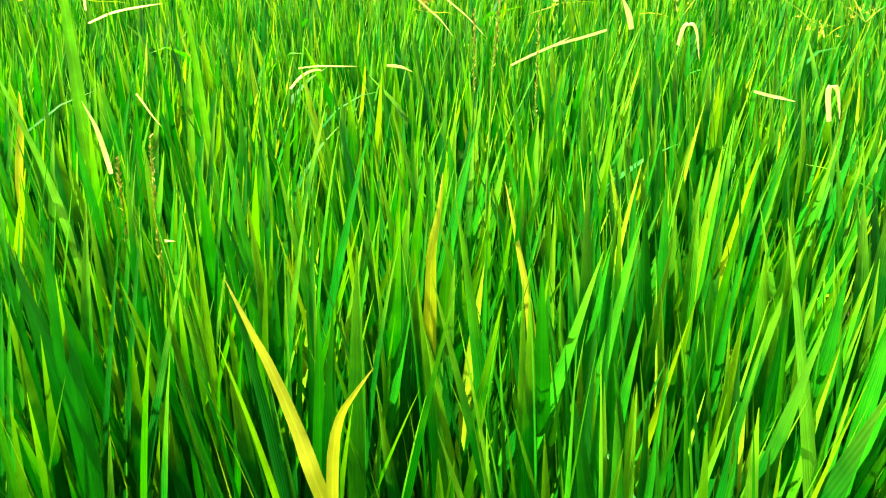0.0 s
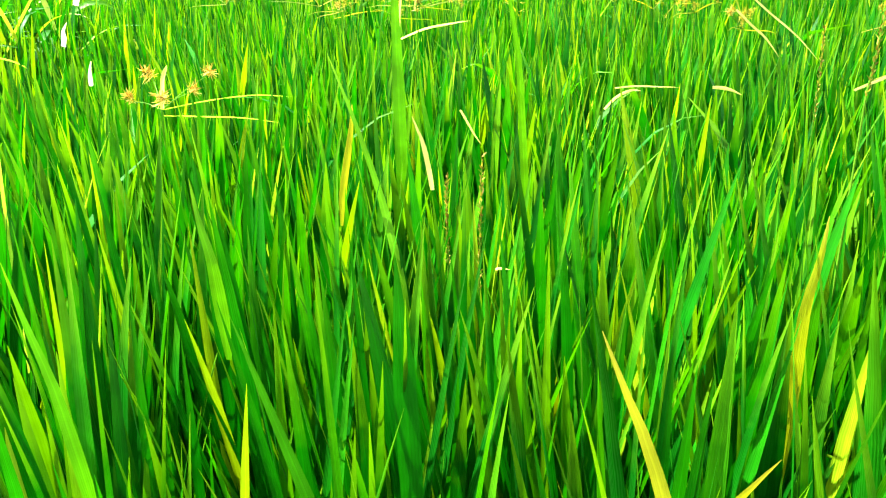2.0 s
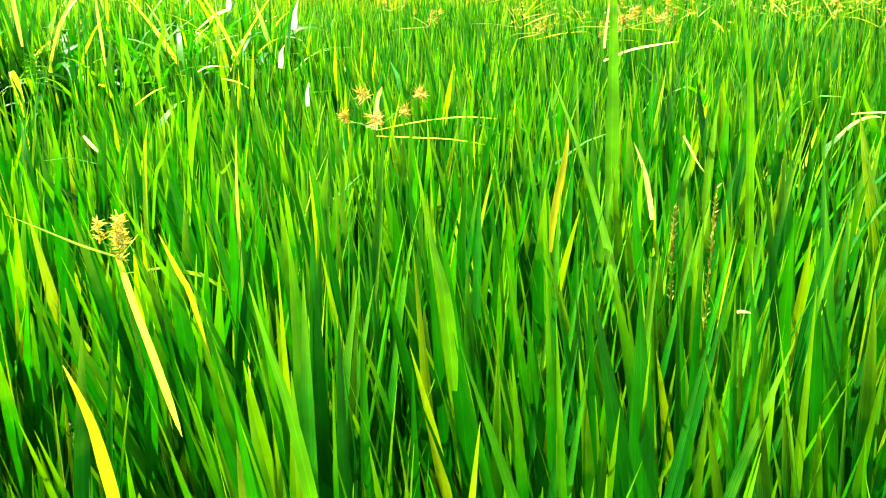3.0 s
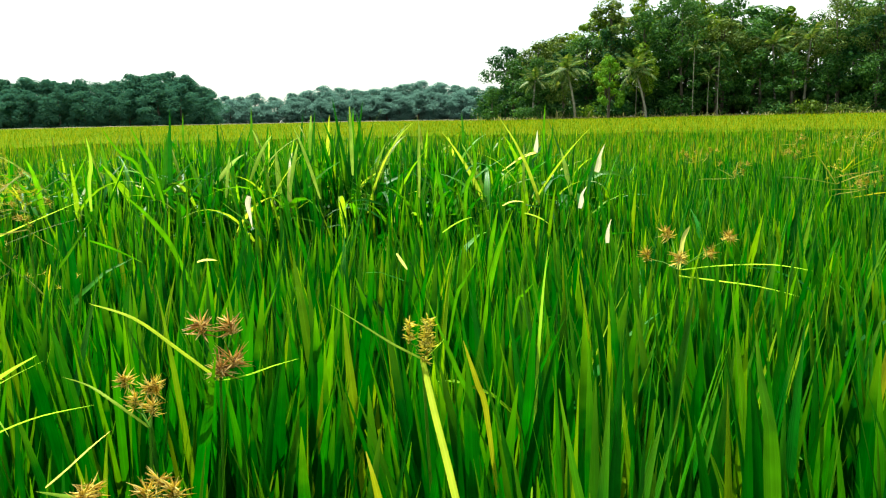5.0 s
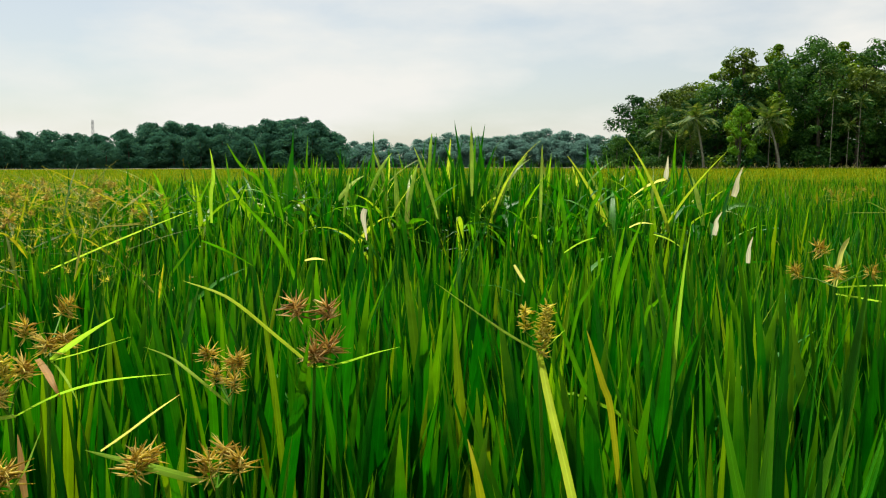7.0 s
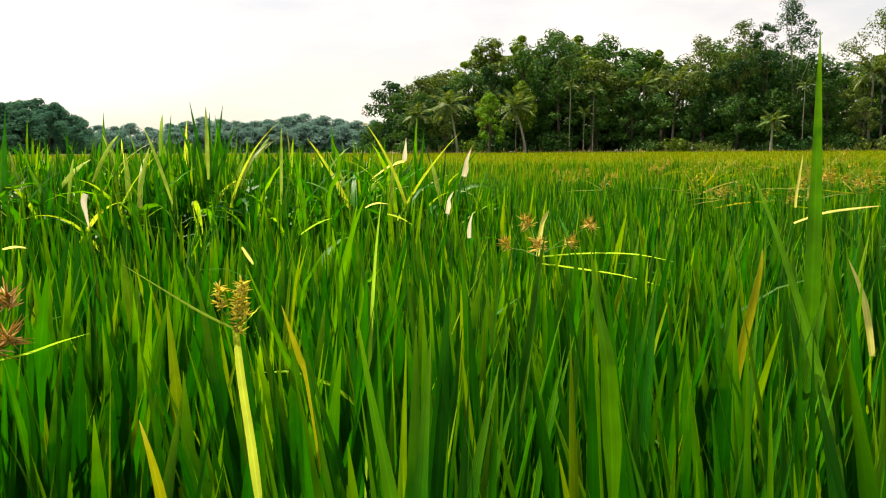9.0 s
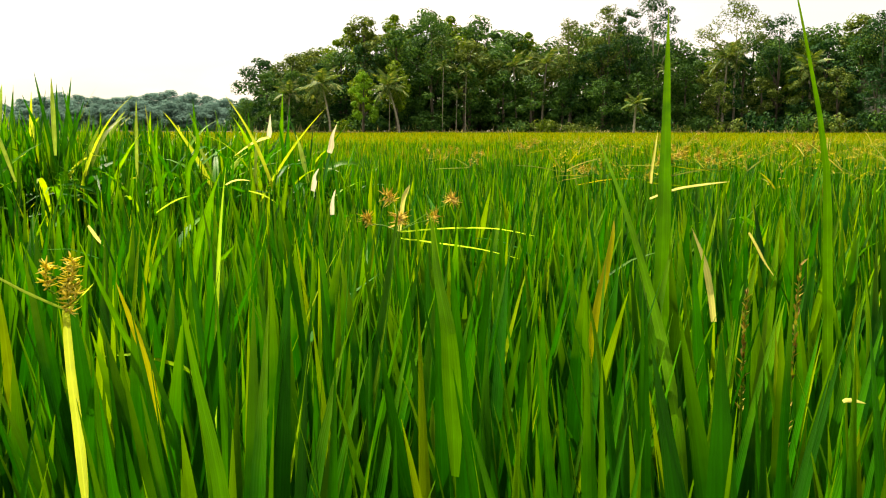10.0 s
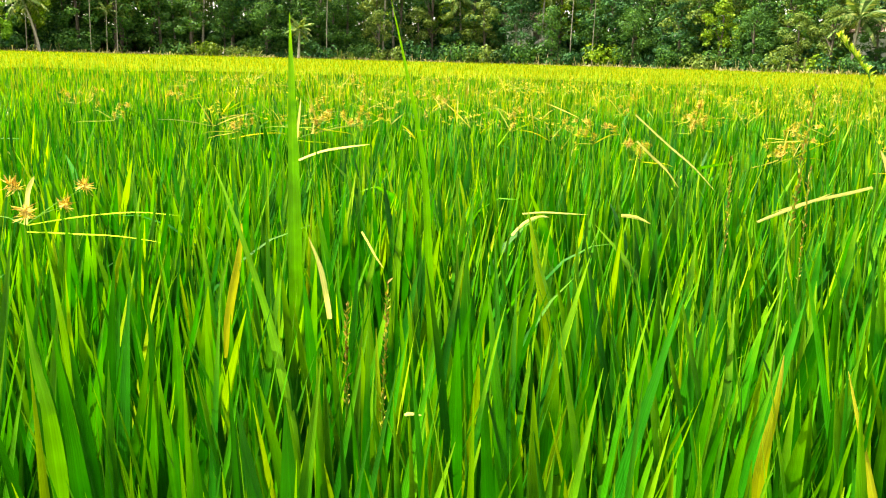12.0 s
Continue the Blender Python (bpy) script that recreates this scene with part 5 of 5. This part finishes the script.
def near_wood():
    pick = random.Random(5)
    # three rows of trees behind one another, their tops following the skyline
    for row, (step, back, low) in enumerate(((2.3, 4.0, 0.6), (1.9, 9.0, 0.84), (1.8, 15.0, 1.0), (2.0, 26.0, 0.9))):
        az = -74.0 + row * 0.5
        while az < -1.9 - row * 0.25:
            r = wood_radius(az) + back + pick.uniform(-2, 2)
            h = float(np.interp(az, SKY_AZ, SKY_H)) * (r / 122) * low * (pick.uniform(0.9, 1.03) if az > -7 else pick.uniform(0.99, 1.13) if az > -22 else pick.uniform(0.92, 1.05))
            # some trees take kind 5, with sunlight put into its crown colour
            kind = pick.choice(BACK_KINDS) if row == 3 or az < -64 else TREE_KINDS[pick.choice((0, 0, 1, 1, 2, 2, 3, 4, 4, 6) if pick.random() < 0.82 else (5,))]
            w = h / 10 * pick.uniform(0.95, 1.3)
            if row > 1 or min(abs(az + 41.8), abs(az + 63.2)) > 0.55:  # the houses stand in gaps of the front rows
                put_kind(kind, place(az, r), pick.uniform(0, 360), (w, w, h / 10))
            az += step * pick.uniform(0.7, 1.25)
    # undergrowth deeper in the wood
    for back in (12, 22):
        az = -76.0
        while az < -2.2:
            k = pick.uniform(1.5, 2.2)
            put_kind(pick.choice(BUSH_KINDS[:2]), place(az, wood_radius(az) + back), pick.uniform(0, 360), (k, k, k * pick.uniform(0.8, 1.2)))
            az += pick.uniform(1.3, 2.0)
    az = -75.0
    while az < -1.6:
        if not (-17.5 < az < -10.5 and pick.random() < 0.75):
            r = wood_radius(az) + pick.uniform(0.5, 3.0)
            k = pick.uniform(0.6, 1.35)
            put_kind(pick.choice(BUSH_KINDS[:2] * 3 + BUSH_KINDS[2:]), place(az, r), pick.uniform(0, 360), (k, k, k * pick.uniform(0.8, 1.3)))
        az += pick.uniform(0.6, 1.3)


near_wood()
# tall trees that stand out above the wood
for i, (az, h, s, cf, m, cl) in enumerate(((-28.4, 21.5, 4.0, 0.5, 0, 22), (-26.9, 18.2, 3.0, 0.55, 0, 13), (-25.3, 18.8, 3.9, 0.52, 2, 20), (-23.1, 17.0, 3.4, 0.55, 2, 17), (-33.2, 19.2, 4.6, 0.62, 2, 15), (-35.7, 16.8, 3.8, 0.6, 0, 14), (-41.5, 16.0, 4.0, 0.55, 0, 18), (-14.0, 17.8, 4.2, 0.5, 1, 24))):
    t = broad_tree(200 + i, h, s, cf, M_CROWN[m], int(cl * 1.9), 110, 0.14, M_PALE_BARK if i in (0, 4) else M_BARK, "tall slender tree standing out above the wood", 0.2)
    t.location = place(az, wood_radius(az) + 7)
# light green raised further, so the sunlight is in the leaf colour
M_CROWN_SUN_TINT = crown_material("crown_sun_tint", [(0.0, (0.07, 0.2, 0.012)), (0.6, (0.13, 0.3, 0.02)), (1.0, (0.2, 0.38, 0.04))])
bright = broad_tree(230, 9.0, 2.0, 0.3, M_CROWN_SUN_TINT, 22, 120, 0.16, None, "light-green tree before the dark wood, sunlight added to its leaf colour")
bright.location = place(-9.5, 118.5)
for i, (az, h, n, ln, lean, back) in enumerate(((-11.9, 6.7, 18, 3.3, -1.6, -0.6), (-7.4, 7.2, 16, 3.4, -1.2, 0.5), (-4.6, 6.0, 13, 2.6, 0.4, 3), (-21.2, 10.3, 15, 3.4, 0.6, 6), (-19.6, 10.0, 14, 3.2, -0.6, 7), (-32.5, 10.8, 16, 3.6, 0.5, 6), (-42.7, 10.5, 16, 3.3, 0.4, 6), (-61.3, 6.0, 16, 3.4, 0.6, 3), (-37.6, 9.0, 14, 3.2, -0.5, 5))):
    p = palm(300 + i, h, n, ln, lean)
    p.location = place(az, wood_radius(az) + back)
low_palm = np.array((52.908, 103.256, 4.350))
palm(330, float(low_palm[2]), 14, 2.1, 0.2).location = (low_palm[0], low_palm[1], 0)
for i, (az, h) in enumerate(((-14.7, 9.6), (-16.2, 9.0), (-15.6, 6.0), (-11.2, 6.4), (-28.9, 9.0), (-46.0, 9.5), (-44.6, 9.0))):
    p = palm(340 + i, h, 9, 1.5, 0.15, "areca_palm", "slender areca palm with a thin pale trunk", 0.06)
    p.location = place(az, wood_radius(az) + 1.5)


def far_wood():
    # both kinds wear leaves tinted for the haze between
    kinds = [broad_tree(90 + i, 10, 4.2, 0.12, M_CROWN_FAR, 46, 130, 0.2, None, "distant tree beyond the fields, blue-green haze tinted into its leaves", 0.22, 1, 0.08) for i in range(3)]
    hill = [broad_tree(95 + i, 10, 4.6, 0.1, M_CROWN_HILL, 44, 150, 0.2, None, "tree on the far side, grey-green haze tinted into its leaves", 0.22, 1, 0.05) for i in range(2)]
    az_k, h_k = (16.4, 17.2, 19.7, 22, 25.4, 28.7, 30.7, 32.6, 34.5, 44), (11, 16, 17.6, 14.6, 15.4, 14, 11.8, 11.6, 12.6, 12)
    for back, f in ((6, 0.72), (14, 0.95), (24, 1.0)):
        az = 16.6
        while az < 46:
            h = float(np.interp(az, az_k, h_k)) * f * rnd.uniform(0.88, 1.02)
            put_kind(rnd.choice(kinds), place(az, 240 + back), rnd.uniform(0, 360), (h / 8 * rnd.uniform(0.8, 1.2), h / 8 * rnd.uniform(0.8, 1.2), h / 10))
            az += rnd.uniform(0.9, 1.7)
    az_k, h_k = (-4, -1.7, 1.4, 4, 6.2, 9.5, 12.5, 14.7, 17, 46), (18, 18, 20.5, 21.5, 19, 19, 15.5, 16.5, 16, 16)
    for back, f in ((0, 0.75), (14, 1.0)):
        az = -4.0
        while az < 46:
            h = float(np.interp(az, az_k, h_k)) * f * rnd.uniform(0.86, 1.02)
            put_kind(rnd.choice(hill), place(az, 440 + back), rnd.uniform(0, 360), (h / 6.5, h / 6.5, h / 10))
            az += rnd.uniform(0.8, 1.3) * (1 if az < 18 else 2)


far_wood()


# ---------------------------------------------------------------- far small things
def box_mesh(name, size, centre, material):
    bm = bmesh.new()
    bmesh.ops.create_cube(bm, size=1.0)
    bmesh.ops.scale(bm, vec=size, verts=bm.verts)
    bmesh.ops.bevel(bm, geom=list(bm.edges), offset=min(size) * 0.06, segments=1, affect="EDGES")
    bmesh.ops.translate(bm, vec=centre, verts=bm.verts)
    me = bpy.data.meshes.new(name)
    bm.to_mesh(me)
    bm.free()
    me.materials.append(material)
    return me


def house(az, r, turn, width, tall):
    ob = thing("house", "whitewashed house with a tiled roof half hidden by trees", "house", "houses in the wood", place(az, r))
    ob.rotation_euler = (0, 0, radians(turn))
    part("wall", box_mesh("wall", (width, 4.0, tall), (0, 0, tall / 2), M_WALL), ob)
    for sgn in (-1, 1):
        rf = part("roof", box_mesh("roof", (width + 0.8, 2.7, 0.14), (0, 0, 0), M_TILE), ob)
        rf.matrix_basis = pose(0, sgn * 1.15, tall + 0.55, -sgn * 27, 0, 0)
    for floor_z in np.arange(1.7, tall - 1.0, 2.9):
        for x in (-width * 0.28, width * 0.22):
            win = part("window", box_mesh("window", (0.9, 0.06, 1.0), (x, -2.01, float(floor_z)), M_BARK), ob)
            part("sill", box_mesh("sill", (1.1, 0.2, 0.08), (x, -2.08, float(floor_z) - 0.55), M_WALL), win)
    return ob


house(-41.8, wood_radius(-41.8) + 11, -42, 6.0, 6.6)
house(-63.2, wood_radius(-63.2) + 11, -63, 7.0, 5.0)


def mast(az, r, h):
    ob = thing("radio_mast", "thin grey lattice mast above far trees", "mast", place=place(az, r))
    for i in range(3):
        a = i * 2.094
        part("leg", tube("leg", [(1.1 * math.cos(a), 1.1 * math.sin(a), 0), (0.5 * math.cos(a), 0.5 * math.sin(a), h)], (0.14, 0.1), M_STEEL, 5), ob)
        for k in range(9):
            z = h * k / 9
            f, g2 = 1.1 - 0.6 * k / 9, 1.1 - 0.6 * (k + 1) / 9
            b = a + 2.094
            part("brace", tube("brace", [(f * math.cos(a), f * math.sin(a), z), (g2 * math.cos(b), g2 * math.sin(b), z + h / 9)], (0.06, 0.06), M_STEEL, 4), ob)
    return ob


mast(31.4, 480, 25.5)


def bank():
    """Low earth bank with dry grass between the field and the wood."""
    bm = bmesh.new()
    last = None
    for i in range(181):
        az = -90 + i * 0.85
        r = wood_radius(az) + 0.5
        row = [bm.verts.new(place(az, r + d, z)) for d, z in ((-1.2, 0.0), (0.0, 0.78), (1.4, 0.82 + 0.05 * math.sin(i * 2.3)), (4.5, 0.25), (60, 0.15))]
        if last:
            for k in range(4):
                bm.faces.new((last[k], row[k], row[k + 1], last[k + 1]))
        last = row
    bmesh.ops.recalc_face_normals(bm, faces=bm.faces)
    me = bpy.data.meshes.new("bank")
    bm.to_mesh(me)
    bm.free()
    me.materials.append(M_BANK)
    tagged(new("bank", me), "low earth bank along the wood", "bank", kind="structure")


bank()
